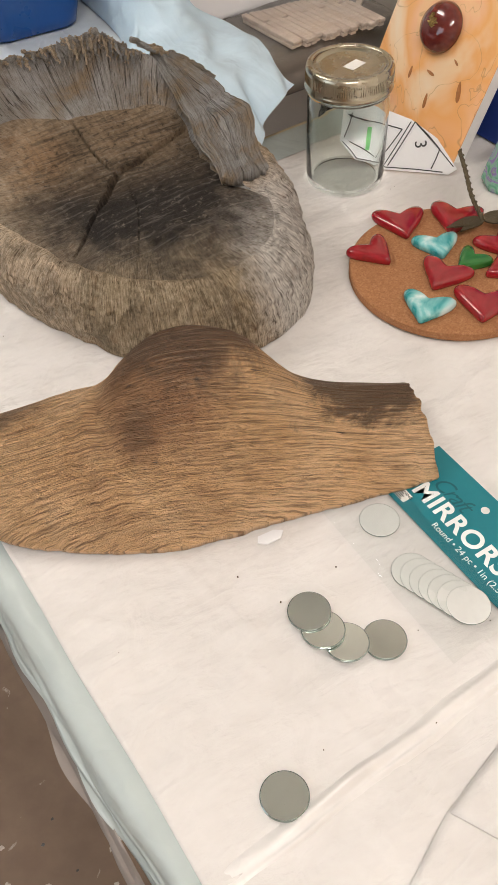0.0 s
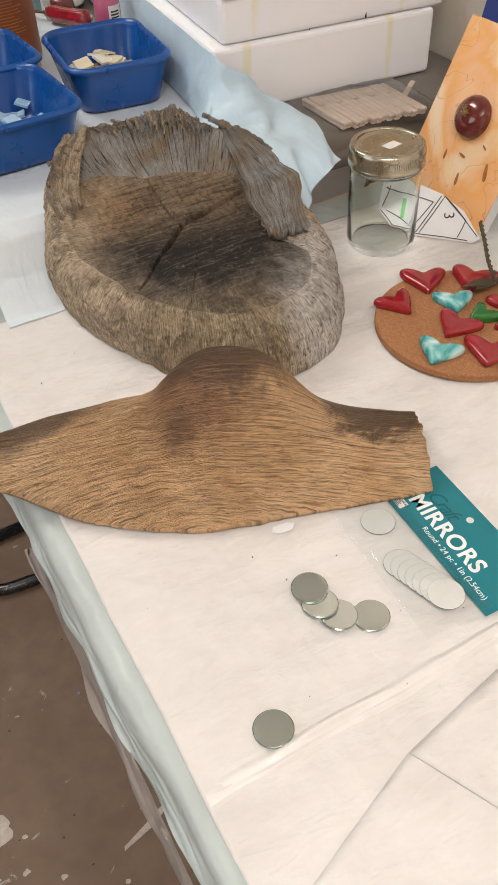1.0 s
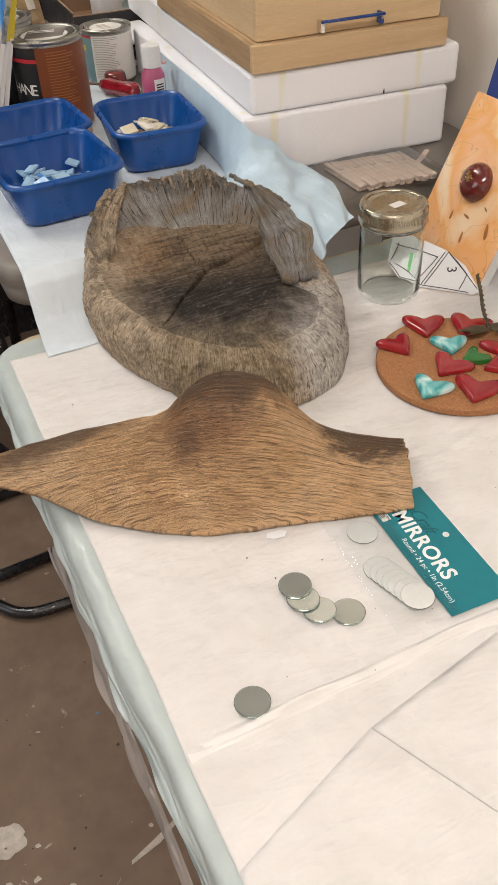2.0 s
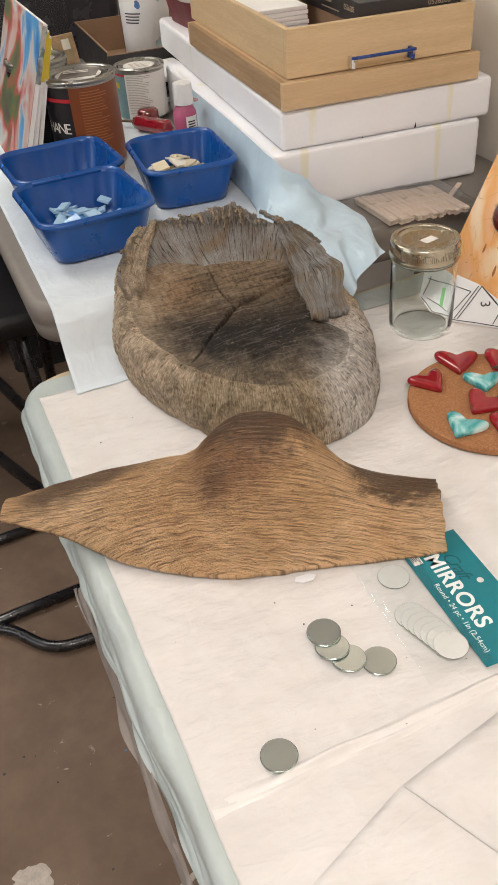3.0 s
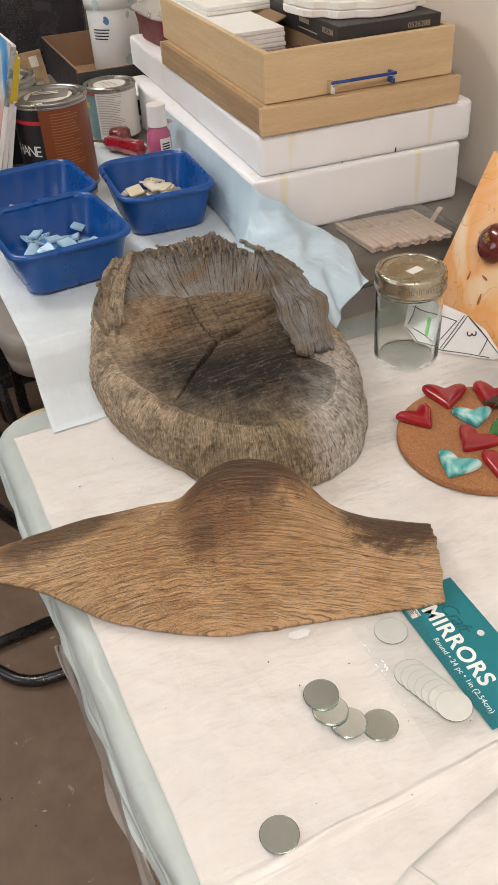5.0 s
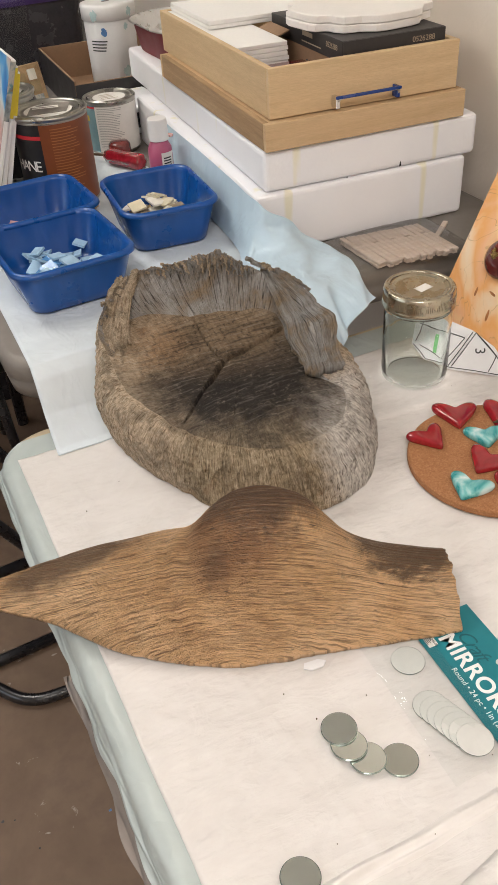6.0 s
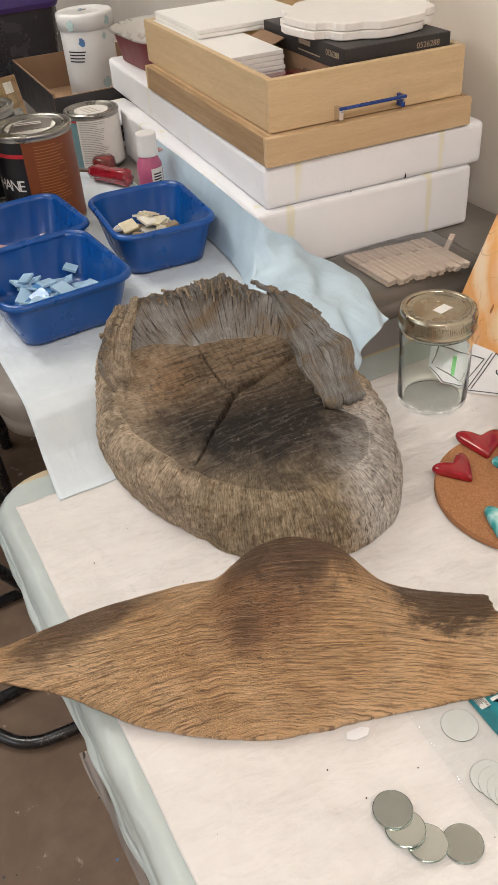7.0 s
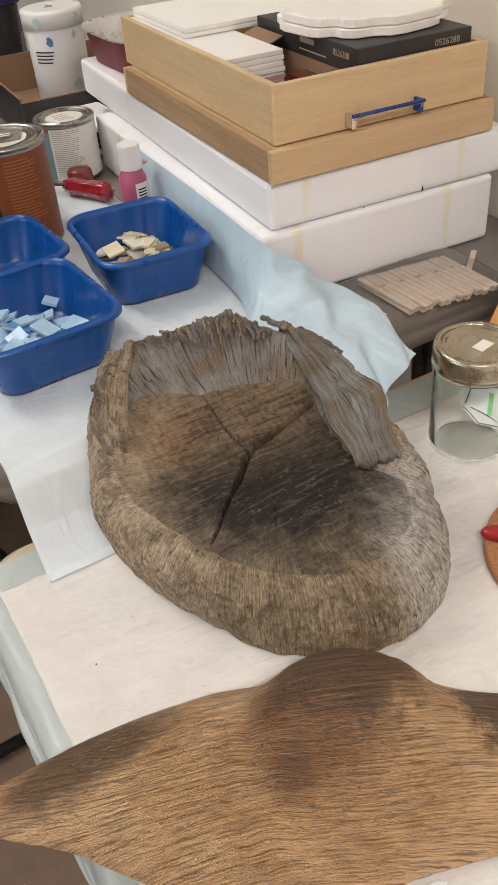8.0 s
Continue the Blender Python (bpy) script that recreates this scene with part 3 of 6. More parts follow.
# ---- the room ----
tagged(solo("floor", block(LEFT_X - 0.1, WALL_X + 0.1, FRONT_Y - 0.1, BACK_Y + 0.1, -0.1, 0.0), M["floor"], "brown stained concrete floor with white paint specks", "floor", kind="structure"))
solo("wall_east", block(WALL_X, WALL_X + 0.1, FRONT_Y, BACK_Y, 0, CEIL), M["wall"], "cream painted wall behind the tables", "wall", kind="structure")
# The far wall's dimness is put into its dark base colour.
solo("wall_north", block(LEFT_X, WALL_X, BACK_Y, BACK_Y + 0.1, 0, CEIL), M["dim_wall"], "far wall, darkened in its colour to look dim", "wall", kind="structure")
solo("wall_south", block(LEFT_X, WALL_X, FRONT_Y - 0.1, FRONT_Y, 0, CEIL), M["wall"], "plain cream wall", "wall", kind="structure")
west = thing("wall_west", "plain cream wall with a window opening", "wall", kind="structure")
for y0, y1, z0, z1 in ((FRONT_Y, 0.1, 0, CEIL), (1.4, BACK_Y, 0, CEIL), (0.1, 1.4, 0, 1.05), (0.1, 1.4, 2.05, CEIL)):
    part("wall_section", block(LEFT_X - 0.1, LEFT_X, y0, y1, z0, z1), M["wall"], west)
solo("ceiling", block(LEFT_X, WALL_X, FRONT_Y, BACK_Y, CEIL, CEIL + 0.1), M["ceiling"], "plain pale ceiling", "ceiling", kind="structure")
for x, y, turn in ((-0.35, -0.75, 90), (-0.55, 1.65, 0)):
    fix = thing("ceiling_light", "white ceiling tube light fixture", "lamp", (x, y, CEIL), "ceiling lights", turn=turn)
    part("housing", block(-0.06, 0.06, -0.60, 0.60, -0.262, -0.222, 0.008), M["lamp_body"], fix)
    for k in (-0.45, 0.45):
        part("hanger", tube([(0, k, -0.225), (0, k, 0)], 0.004, 8), M["lamp_body"], fix)


# ---- tables ----
def build_near_table():
    """Beige laminate table with rounded corners, x to the wall."""
    tb = thing("craft_table", "beige laminate craft table covered with white pads", "table", (0.305, -0.2, 0))
    poly = [(x, y) for x, y in round_rect(0.77, 1.57, 0.045, 8)]
    part("tabletop", loft([[(x * k, y * k2, z) for x, y in poly] for k, k2, z in ((0.98, 0.99, 0.706), (1, 1, 0.710), (1, 1, 0.732), (0.985, 0.993, 0.7365))]), M["laminate"], tb, smooth=False)
    for sx in (-0.28, 0.28):
        for sy in (-0.66, 0.6):
            part("leg", tube([(sx, sy, 0.0), (sx, sy, 0.707)], 0.016, 12), M["blacksteel"], tb)


def build_far_table():
    tb = thing("folding_table", "grey-brown moulded plastic folding table", "table", (0.324, 1.215, 0))
    poly = round_rect(0.748, 1.23, 0.05, 8)
    lp = [[(x * a, y * b, z) for x, y in poly] for a, b, z in ((0.955, 0.975, 0.752), (0.985, 0.99, 0.758), (0.995, 0.998, 0.778), (0.99, 0.995, 0.781), (1, 1, 0.787), (1, 1, 0.803), (0.99, 0.995, 0.8105), (0.97, 0.985, 0.8115))]
    part("tabletop", loft(lp), M["greytable"], tb, smooth=True)
    for sx in (-0.27, 0.27):
        for sy in (-0.48, 0.5):
            part("leg", tube([(sx, sy, 0.0), (sx * 0.96, sy, 0.755)], 0.015, 12), M["blacksteel"], tb)
    part("cross_brace", tube([(-0.262, -0.48, 0.30), (0.262, -0.48, 0.30)], 0.010, 10), M["blacksteel"], tb)


build_near_table(), build_far_table()


# ---- sheets and pads on the tables ----
def edge_x(y):
    """The table's left edge, rounded at the far corner."""
    k = min(0.045, max(0, y - 0.530))
    return -0.079 + 0.046 - math.sqrt(0.046 ** 2 - k ** 2)


def build_margin():
    """The plastic margin of the pads: over the table top and hanging over the left edge."""
    def fn(u, v):
        y = -0.96 + v * 1.528
        s = u * 0.145                      # way from the table's inside over the edge
        hang = 0.034 + 0.014 * nz(y, 3.1, 0, 6) + 0.012 * nz(y, 8.8, 0, 19)
        hang *= 1 - 0.45 * step(0.30, 0.52, y)
        inner = 0.060
        corner = step(0.50, 0.575, y)
        if s < inner:
            x, z = edge_x(y) + inner - s, T1 - 0.0015
        else:
            k = (s - inner) / (0.145 - inner)
            a = min(1, k * 3.2) * math.pi / 2
            x = edge_x(y) - (0.008 + 0.006 * step(-0.02, 0.08, y)) * math.sin(a) - 0.008 * max(0, k - 0.3) * (1 + 1.4 * nz(y, k, 0, 11))
            z = T1 - 0.0015 - 0.014 * (1 - math.cos(a)) - max(0, k - 0.31) * hang
            x += 0.004 * nz(y, k * 0.3, 1.0, 26) * k
        z += 0.0009 * nz(x, y, 0, 45) * (s < inner)
        return x, y, z
    solo("plastic_margin", sheet(fn, 34, 210), M["film"], "pale blue translucent plastic margin hanging over the table edge", "pad", smooth=True)

    def back(u, v):
        x, y = -0.020 + u * 0.660, 0.506 + v * 0.066
        return x, y, T1 - 0.0012 + 0.0011 * nz(x, y, 0, 40)
    solo("plastic_margin", sheet(back, 90, 12), M["film"], "pale blue translucent plastic margin along the table's far edge", "pad", smooth=True)

    def veil(u, v):
        y = -0.16 + v * 0.415
        droop = (0.010 + 0.030 * (0.55 + nz(y, 1.0, 0, 9))) * math.sin(math.pi * min(1, max(0, v))) ** 0.5
        x = edge_x(y) - 0.018 - 0.006 * u - 0.008 * u * nz(y, u, 0, 14)
        return x, y, 0.702 - droop * u * 1.3 - 0.004 * nz(y, u, 2, 40)
    solo("fibre_veil", sheet(veil, 10, 150), M["net"], "torn grey fibre veil hanging under the plastic", "pad", smooth=True)


def pad_height(x, y):
    fold = sum(math.exp(-((x * math.cos(a) + y * math.sin(a) - q + 0.004 * nz(x, y, 9, 9)) / w) ** 2) * h for a, q, w, h in ((0.15, 0.040, 0.0022, 0.0011), (1.50, 0.420, 0.003, 0.0012), (0.30, 0.215, 0.003, 0.0010), (0.9, 0.085, 0.006, 0.0012), (1.9, 0.060, 0.004, 0.0010)))
    return fold + 0.0012 * nz(x, y, 0.3, 17) + 0.0008 * nz(x, y, 1.3, 42) + 0.0012 * max(0, 1 - abs(nz(x * 0.6 + 0.2 * y, y * 1.7, 5.1, 7)) * 14)


def build_pads():
    def first(u, v):
        y = -0.16 + v * 0.686
        x0 = -0.0725 + 0.0012 * nz(y, 0, 0, 12)
        x = x0 + u * (0.680 - x0)
        y += 0.012 * (0.5 - u) * step(0.4, 1, v) + 0.001 * nz(x, 2, 0, 25)
        return x, y, T1 + 0.0006 + max(0, pad_height(x, y) * 0.8)
    solo("absorbent_pad", thick(first, 230, 230, 0.0014), M["pad"], "white crinkled absorbent pad lying on the table", "pad", "absorbent pads", smooth=True)

    def second(u, v):
        x = -0.0715 + u * 0.706
        far = -0.0845 + 0.39 * x if x < 0.052 else -0.0642 + 0.205 * (x - 0.052)
        y = -0.96 + v * (far + 0.96)
        return x, y, T1 + 0.0024 + max(0, pad_height(x + 3, y)) * 0.5
    solo("absorbent_pad", thick(second, 150, 150, 0.0016), M["pad"], "white crinkled absorbent pad overlapping another", "pad", "absorbent pads", smooth=True)

    def top(u, v):
        y = -0.0655 - (1 - v) * 0.60
        x = 0.0535 - 0.43 * (y + 0.0655) + u * (0.58 + 0.43 * (y + 0.0655))
        y += 0.205 * (x - 0.0535) * v
        return x, y, T1 + 0.0044 + max(0, pad_height(x + 7, y)) * 0.5
    solo("absorbent_pad", thick(top, 100, 90, 0.0014), M["pad"], "smooth white pad laid on top of the others", "pad", "absorbent pads", smooth=True)

    def seam(u, v):
        x = -0.071 + u * 0.64
        y = -0.035 + v * 0.020 + 0.004 * u + 0.0016 * nz(x, 0, 0, 22)
        ridge = (math.exp(-((v - 0.60) / 0.16) ** 2) * (0.0040 + 0.0022 * nz(x, 1, 0, 18)) + math.exp(-((v - 0.28) / 0.08) ** 2) * (0.0018 + 0.0022 * nz(x, 5, 0, 25))) * step(0.0, 0.10, u)
        return x, y, T1 - 0.0004 + 0.0022 * math.sin(math.pi * v) + ridge + 0.0006 * nz(x * 0.4, y * 3, 0, 50)
    solo("plastic_seam", sheet(seam, 170, 26), M["seam"], "raised white plastic seam of a pad", "pad", smooth=True)


M["seam"] = make_film("milky_plastic_seam", (0.80, 0.78, 0.75), 1.0, 0.35)
build_margin(), build_pads()


def build_blue_pads():
    # flat pad on the far table, spilling over its near edge
    def flat(u, v):
        x0 = -0.030 + 0.010 * v
        x = x0 + u * (0.318 - x0)
        y = 0.520 + 0.095 * v / 0.3 if v < 0.3 else 0.615 + (v - 0.3) / 0.7 * 0.83
        z = T2 + 0.0022 + 0.0008 * nz(x, y, 0, 20) + 0.0006 * nz(x, y, 4, 55)
        z -= along(((0.530, T2 - T1 - 0.0005), (0.566, 0.047), (0.585, 0.012), (0.600, 0.0)), y)
        return x, y - 0.004, z
    solo("absorbent_pad", thick(flat, 70, 170, 0.0016), M["t2pad"], "bluish white pad on the far table, bent over its edge", "pad", "absorbent pads", smooth=True)

    right = smoothed([(0.343, 1.10, 0.897), (0.333, 0.95, 0.897), (0.321, 0.78, 0.896), (0.320, 0.697, 0.891), (0.362, 0.678, 0.858), (0.410, 0.667, 0.822), (0.405, 0.600, 0.820), (0.389, 0.528, 0.814)], 8)
    left = smoothed([(0.332, 1.10, 0.817), (0.322, 0.95, 0.817), (0.310, 0.80, 0.817), (0.296, 0.72, 0.819), (0.268, 0.66, 0.826), (0.268, 0.61, 0.832), (0.290, 0.555, 0.825), (0.322, 0.500, 0.775)], 8)

    def drape(u, v):
        k = v * (len(left) - 1)
        i = min(int(k), len(left) - 2)
        a, b = left[i].lerp(left[i + 1], k - i), right[i].lerp(right[i + 1], k - i)
        p = a.lerp(b, u)
        sag = math.sin(math.pi * u)
        up = 0.010 * sag * step(0.45, 0.8, v) 
        fold = (0.0045 * step(0.3, 0.55, v) + 0.0012) * nz(u * 3 + v * 2, v * 9, 0, 1.3) + 0.004 * math.sin(u * 9 + v * 14) * sag * step(0.3, 0.6, v)
        return p.x + fold * 0.5 - 0.002 * sag, p.y - fold, p.z + up + fold
    solo("blue_underpad", sheet(drape, 40, 130), M["blue_pad"], "pale blue plastic-backed pad draped up the foam box", "pad", smooth=True)


build_blue_pads()


# ---- the weathered stump slice ----
def log_floor_z(x, y):
    """The worn cut face without its cracks."""
    z = 0.8185 + (0.06 if y < 0.49 else 0.25) * (y - 0.49) - 0.004 * math.exp(-((y - 0.49) / 0.03) ** 2)
    z -= 0.0075 * math.exp(-((x - 0.095) / 0.035) ** 2 - ((y - 0.425) / 0.035) ** 2)
    reach = math.hypot((x - 0.168) / 0.125, (y - 0.462) / 0.125)
    return z - 0.0065 * step(0.70, 1.02, reach) * step(0.47, 0.40, y)


def with_uv(me, uv):
    lay = me.uv_layers.new(name="UVMap")
    idx = np.empty(len(me.loops), dtype=np.int32)
    me.loops.foreach_get("vertex_index", idx)
    lay.data.foreach_set("uv", np.array(uv, dtype=np.float32)[idx].ravel())
    return me


def build_stump():
    """A log slice with a cut, cracked face and a ragged shell standing round its far half."""
    c = Vector((0.168, 0.462))
    NT = 800
    shell_top = [(-44, 0.0), (-37, 0.001), (-30, 0.010), (-8, 0.012), (22, 0.010), (40, 0.012), (50, 0.026), (58, 0.036), (64, 0.044), (72, 0.053), (80, 0.049), (90, 0.044), (102, 0.041), (112, 0.034), (122, 0.024), (132, 0.015), (142, 0.006), (150, 0.0), (170, 0)]
    base = [(-180, 0.127), (-168, 0.122), (-152, 0.121), (-140, 0.125), (-128, 0.137), (-110, 0.154), (-84, 0.170), (-67, 0.170), (-50, 0.160), (-35, 0.150), (-10, 0.140), (15, 0.140), (40, 0.152), (65, 0.166), (90, 0.172), (115, 0.174), (133, 0.172), (148, 0.158), (163, 0.140), (180, 0.127)]
    edge = [(-180, 0.110), (-165, 0.104), (-145, 0.104), (-125, 0.113), (-105, 0.124), (-90, 0.130), (-75, 0.134), (-60, 0.131), (-46, 0.122), (-40, 0.116), (-35, 0.078), (-15, 0.070), (5, 0.072), (26, 0.088), (40, 0.112), (52, 0.112), (60, 0.104), (82, 0.101), (95, 0.104), (105, 0.119), (113, 0.138), (122, 0.147), (132, 0.144), (145, 0.134), (160, 0.126), (180, 0.110)]
    lean = [(-45, 0.45), (-8, 0.52), (29, 0.72), (48, 0.76), (70, 0.70), (90, 0.74), (115, 0.80), (150, 0.6)]
    cracks = [((0.085, 0.416), (0.109, 0.438)), ((0.109, 0.438), (0.134, 0.458)), ((0.134, 0.458), (0.156, 0.481)), ((0.156, 0.481), (0.169, 0.491)), ((0.169, 0.491), (0.225, 0.505)), ((0.225, 0.505), (0.262, 0.516)),
              ((0.163, 0.496), (0.159, 0.529)), ((0.159, 0.529), (0.160, 0.560)), ((0.160, 0.560), (0.150, 0.568)), ((0.198, 0.592), (0.190, 0.548)),
              ((0.166, 0.470), (0.154, 0.430)), ((0.154, 0.430), (0.135, 0.397)), ((0.135, 0.397), (0.108, 0.352)), ((0.171, 0.473), (0.186, 0.441)), ((0.186, 0.441), (0.187, 0.407)), ((0.187, 0.407), (0.160, 0.344))]
    width = (0.0014, 0.0022, 0.0034, 0.0044, 0.0030, 0.0026, 0.0015, 0.0013, 0.0011, 0.0010, 0.0009, 0.0009, 0.0008, 0.0008, 0.0009, 0.0008)
    depth = (0.008, 0.012, 0.016, 0.020, 0.018, 0.016, 0.007, 0.005, 0.004, 0.003, 0.0017, 0.0017, 0.0012, 0.0012, 0.0017, 0.0012)

    def face_z(x, y):
        z = log_floor_z(x, y)
        saw = math.exp(-((x - 0.165) / 0.085) ** 2 - ((y - 0.405) / 0.055) ** 2)
        z += 0.0020 * nz(x, y, 0, 30) + 0.0008 * nz(x * 0.5, y * 3, 2, 60) + 0.0022 * saw * nz(x * 0.22 - 0.01 * y, y + 0.06 * x, 1, 170) + 0.0008 * nz(x, y, 4, 160)
        cut = 0.0
        for (a, b), w, d in zip(cracks, width, depth):
            ax, ay, bx, by = *a, *b
            k = min(1, max(0, ((x - ax) * (bx - ax) + (y - ay) * (by - ay)) / ((bx - ax) ** 2 + (by - ay) ** 2)))
            q = math.hypot(x - ax - k * (bx - ax), y - ay - k * (by - ay))
            if q < 0.008:
                q = max(0, q + 0.0012 * nz(x, y, 7, 90))
                cut = max(cut, d * max(0, 1 - (q / w) ** 2))
        return z - cut

    rows_out, rows_in, rows_face = 76, 46, 100
    vs, uv = [], []
    total = rows_out + rows_in + rows_face
    col = []
    for i in range(NT):
        th = -180 + 360 * i / NT
        a = radians(th)
        ca, sa = math.cos(a), math.sin(a)
        rb = along(base, th) + 0.003 * nz(ca * 1.3, sa * 1.3, 0, 3) + 0.0022 * nz(ca, sa, 3, 11)
        rf = along(edge, th) + 0.003 * nz(ca, sa, 9, 5)
        ragged = 1 + 0.10 * nz(ca, sa, 5, 9) + 0.07 * nz(ca, sa, 6, 34)
        h = along(shell_top, th) * (ragged if 40 < th < 140 else 1)
        w = min(1, h / 0.010)
        zf = log_floor_z(c.x + rf * ca, c.y + rf * sa)
        rt = rf + 0.0015 + w * (rb - rf) * along(lean, th)
        col.append((th, ca, sa, rb, rf, h, w, zf, rt, zf + h, step(135, 165, abs(th))))
    low = 0.742
    for j in range(total + 1):
        for th, ca, sa, rb, rf, h, w, zf, rt, zt, steep in col:
            if j <= rows_out:
                k = j / rows_out
                bulge = math.cos(k * math.pi / 2) ** (1.10 - 0.60 * steep)
                r = rt + (rb - rt) * bulge + 0.006 * math.sin(math.pi * min(1, k * 1.2)) * (1 - w) * (0.6 + steep)
                z = low + (zt - low) * math.sin(k * math.pi / 2) ** (0.85 + 0.25 * (1 - w) * (1 - steep))
                rg = math.sin(math.pi * min(1, k * 1.02 + 0.02))
                rough = 0.0024 * nz(th * 0.22, z * 30, 0, 1) + 0.0014 * nz(th * 0.8 + z * 40, z * 45, 2, 1) + 0.0030 * nz(ca, sa, z * 8, 22) + 0.0010 * nz(th * 1.7 + z * 90, z * 90, 6, 1)
                r += rg * rough
                z += (0.0018 * nz(th * 1.1, k * 9, 8, 1) + 0.0016 * nz(th * 0.4, k * 4, 9, 1)) * step(0.45, 1.0, k)
                uv.append((th / 360 * 6, k * 0.5))
            elif j <= rows_out + rows_in:
                k = (j - rows_out) / rows_in
                r = rt + (rf - rt) * k
                sag = 0.30 * h * math.sin(math.pi * k) * step(50, 62, th)
                z = zt + (zf - zt) * k ** (0.8 if th > 50 else 1.0) - sag * 0.4
                g = w * math.sin(math.pi * k) ** 0.6
                z += g * (0.0030 * nz(th * 0.5, k * 1.2, 4, 1) + 0.0026 * nz(th * 1.4, k * 1.6, 4, 1))
                z += (0.0018 * nz(th * 1.1, 9, 8, 1) + 0.0016 * nz(th * 0.4, 4, 9, 1)) * (1 - step(0, 0.3, k))
                uv.append((th / 360 * 6, k * 0.5))
            else:
                k = (j - rows_out - rows_in) / rows_face
                r = rf * (1 - k) + 0.0004
                x, y = c.x + r * ca, c.y + r * sa
                f = step(0.0, 0.06, k)
                z = zf + (face_z(x, y) - zf) * f if k < 0.06 else face_z(x, y)
                uv.append((th / 360 * 6, 0.5 + (rf - r) * 9))
            vs.append((r * ca, r * sa, max(z, T1 + 0.0021) - T1))
    fs, mi = [], []
    for j in range(total):
        for i in range(NT):
            fs.append((j * NT + i, j * NT + (i + 1) % NT, (j + 1) * NT + (i + 1) % NT, (j + 1) * NT + i))
            th = col[i][0]
            mi.append(0 if j < rows_out else (2 if j >= rows_out + rows_in else (1 if -38 < th < 146 else 0)))
    fs.append(tuple(total * NT + i for i in range(NT))), mi.append(2)
    fs.append(tuple(range(NT - 1, -1, -1))), mi.append(0)
    origin = Vector((c.x, c.y, T1))
    me = finish("body", (vs, fs), [M["bark"], M["shell"], M["cut"]], True)
    me.polygons.foreach_set("material_index", mi)
    with_uv(me, uv)
    root = thing("log_slice", "weathered grey log slice with cracked face and ragged shell", "driftwood", tuple(origin))
    ob = new("body", me)
    ob.parent = root

    # loose split slabs lying along both sides of the shell
    def slab(inner, outer, seed, thickness, material, label, NU=60, NV=150):
        inner, outer = smoothed(inner, 12), smoothed(outer, 12)

        def point(u, v, under):
            k = v * (len(inner) - 1)
            i = min(int(k), len(inner) - 2)
            a, b = inner[i].lerp(inner[i + 1], k - i), outer[i].lerp(outer[i + 1], k - i)
            e = 0.10 * nz(v * 6, seed, 3, 1) + 0.025 * nz(v * 24, seed, 5, 1)
            p = a.lerp(b, u + (e * (1 - u) if u < 0.5 else -e * 1.6 * u))
            ends = step(0.9, 1.0, v) + step(0.1, 0.0, v)
            p.y += (0.0045 * nz(u * 5, 1, seed, 1) + 0.0040 * nz(u * 15, 2, seed, 1)) * ends
            rim = math.sin(math.pi * min(1, max(0, u))) ** 0.35
            relief = 0.0034 * nz(u * 4, v * 0.9, seed + 1, 1.6) + 0.0042 * nz(u * 12, v * 1.0, seed + 2, 1.3) + 0.0020 * nz(u * 30, v * 2.4, seed + 6, 1)
            gap = 0.007 * math.exp(-((u - 0.45 - 0.12 * math.sin(v * 5 + seed)) / 0.05) ** 2) * step(0.1, 0.3, v) * (1 - step(0.55, 0.75, v))
            p.z += (relief - gap) * rim if not under else -thickness * rim - 0.001
            return tuple(p - origin)
        top, tf = sheet(lambda u, v: point(u, v, False), NU, NV)
        bot, _ = sheet(lambda u, v: point(u, v, True), NU, NV)
        n, w = len(top), NU + 1
        fs = tf + [tuple(i + n for i in q[::-1]) for q in tf]
        rim = list(range(w)) + [j * w + NU for j in range(1, NV + 1)] + [NV * w + i for i in range(NU - 1, -1, -1)] + [j * w for j in range(NV - 1, 0, -1)]
        fs += [(b, a, a + n, b + n) for a, b in zip(rim, rim[1:] + rim[:1])]
        grid = [(i / NU * 0.9 + 7 + seed, j / NV * 0.5) for j in range(NV + 1) for i in range(NU + 1)]
        o = new("split_slab", with_uv(finish("split_slab", (top + bot, fs), material, True), grid + grid))
        o.parent = root
        tagged(o, label)

    slab([(0.262, 0.586, 0.858), (0.256, 0.548, 0.851), (0.246, 0.505, 0.843), (0.236, 0.462, 0.835), (0.224, 0.410, 0.8245)],
         [(0.272, 0.588, 0.866), (0.283, 0.552, 0.858), (0.292, 0.510, 0.850), (0.288, 0.462, 0.847), (0.266, 0.398, 0.829)], 0, 0.0075, M["shell"], "loose grey split slab of wood")
    slab([(0.120, 0.616, 0.880), (0.103, 0.594, 0.870), (0.086, 0.566, 0.852), (0.075, 0.546, 0.838)],
         [(0.098, 0.628, 0.878), (0.076, 0.608, 0.866), (0.058, 0.578, 0.846), (0.053, 0.548, 0.832)], 5, 0.0150, M["bark"], "splintered tan slab of wood", 40, 90)

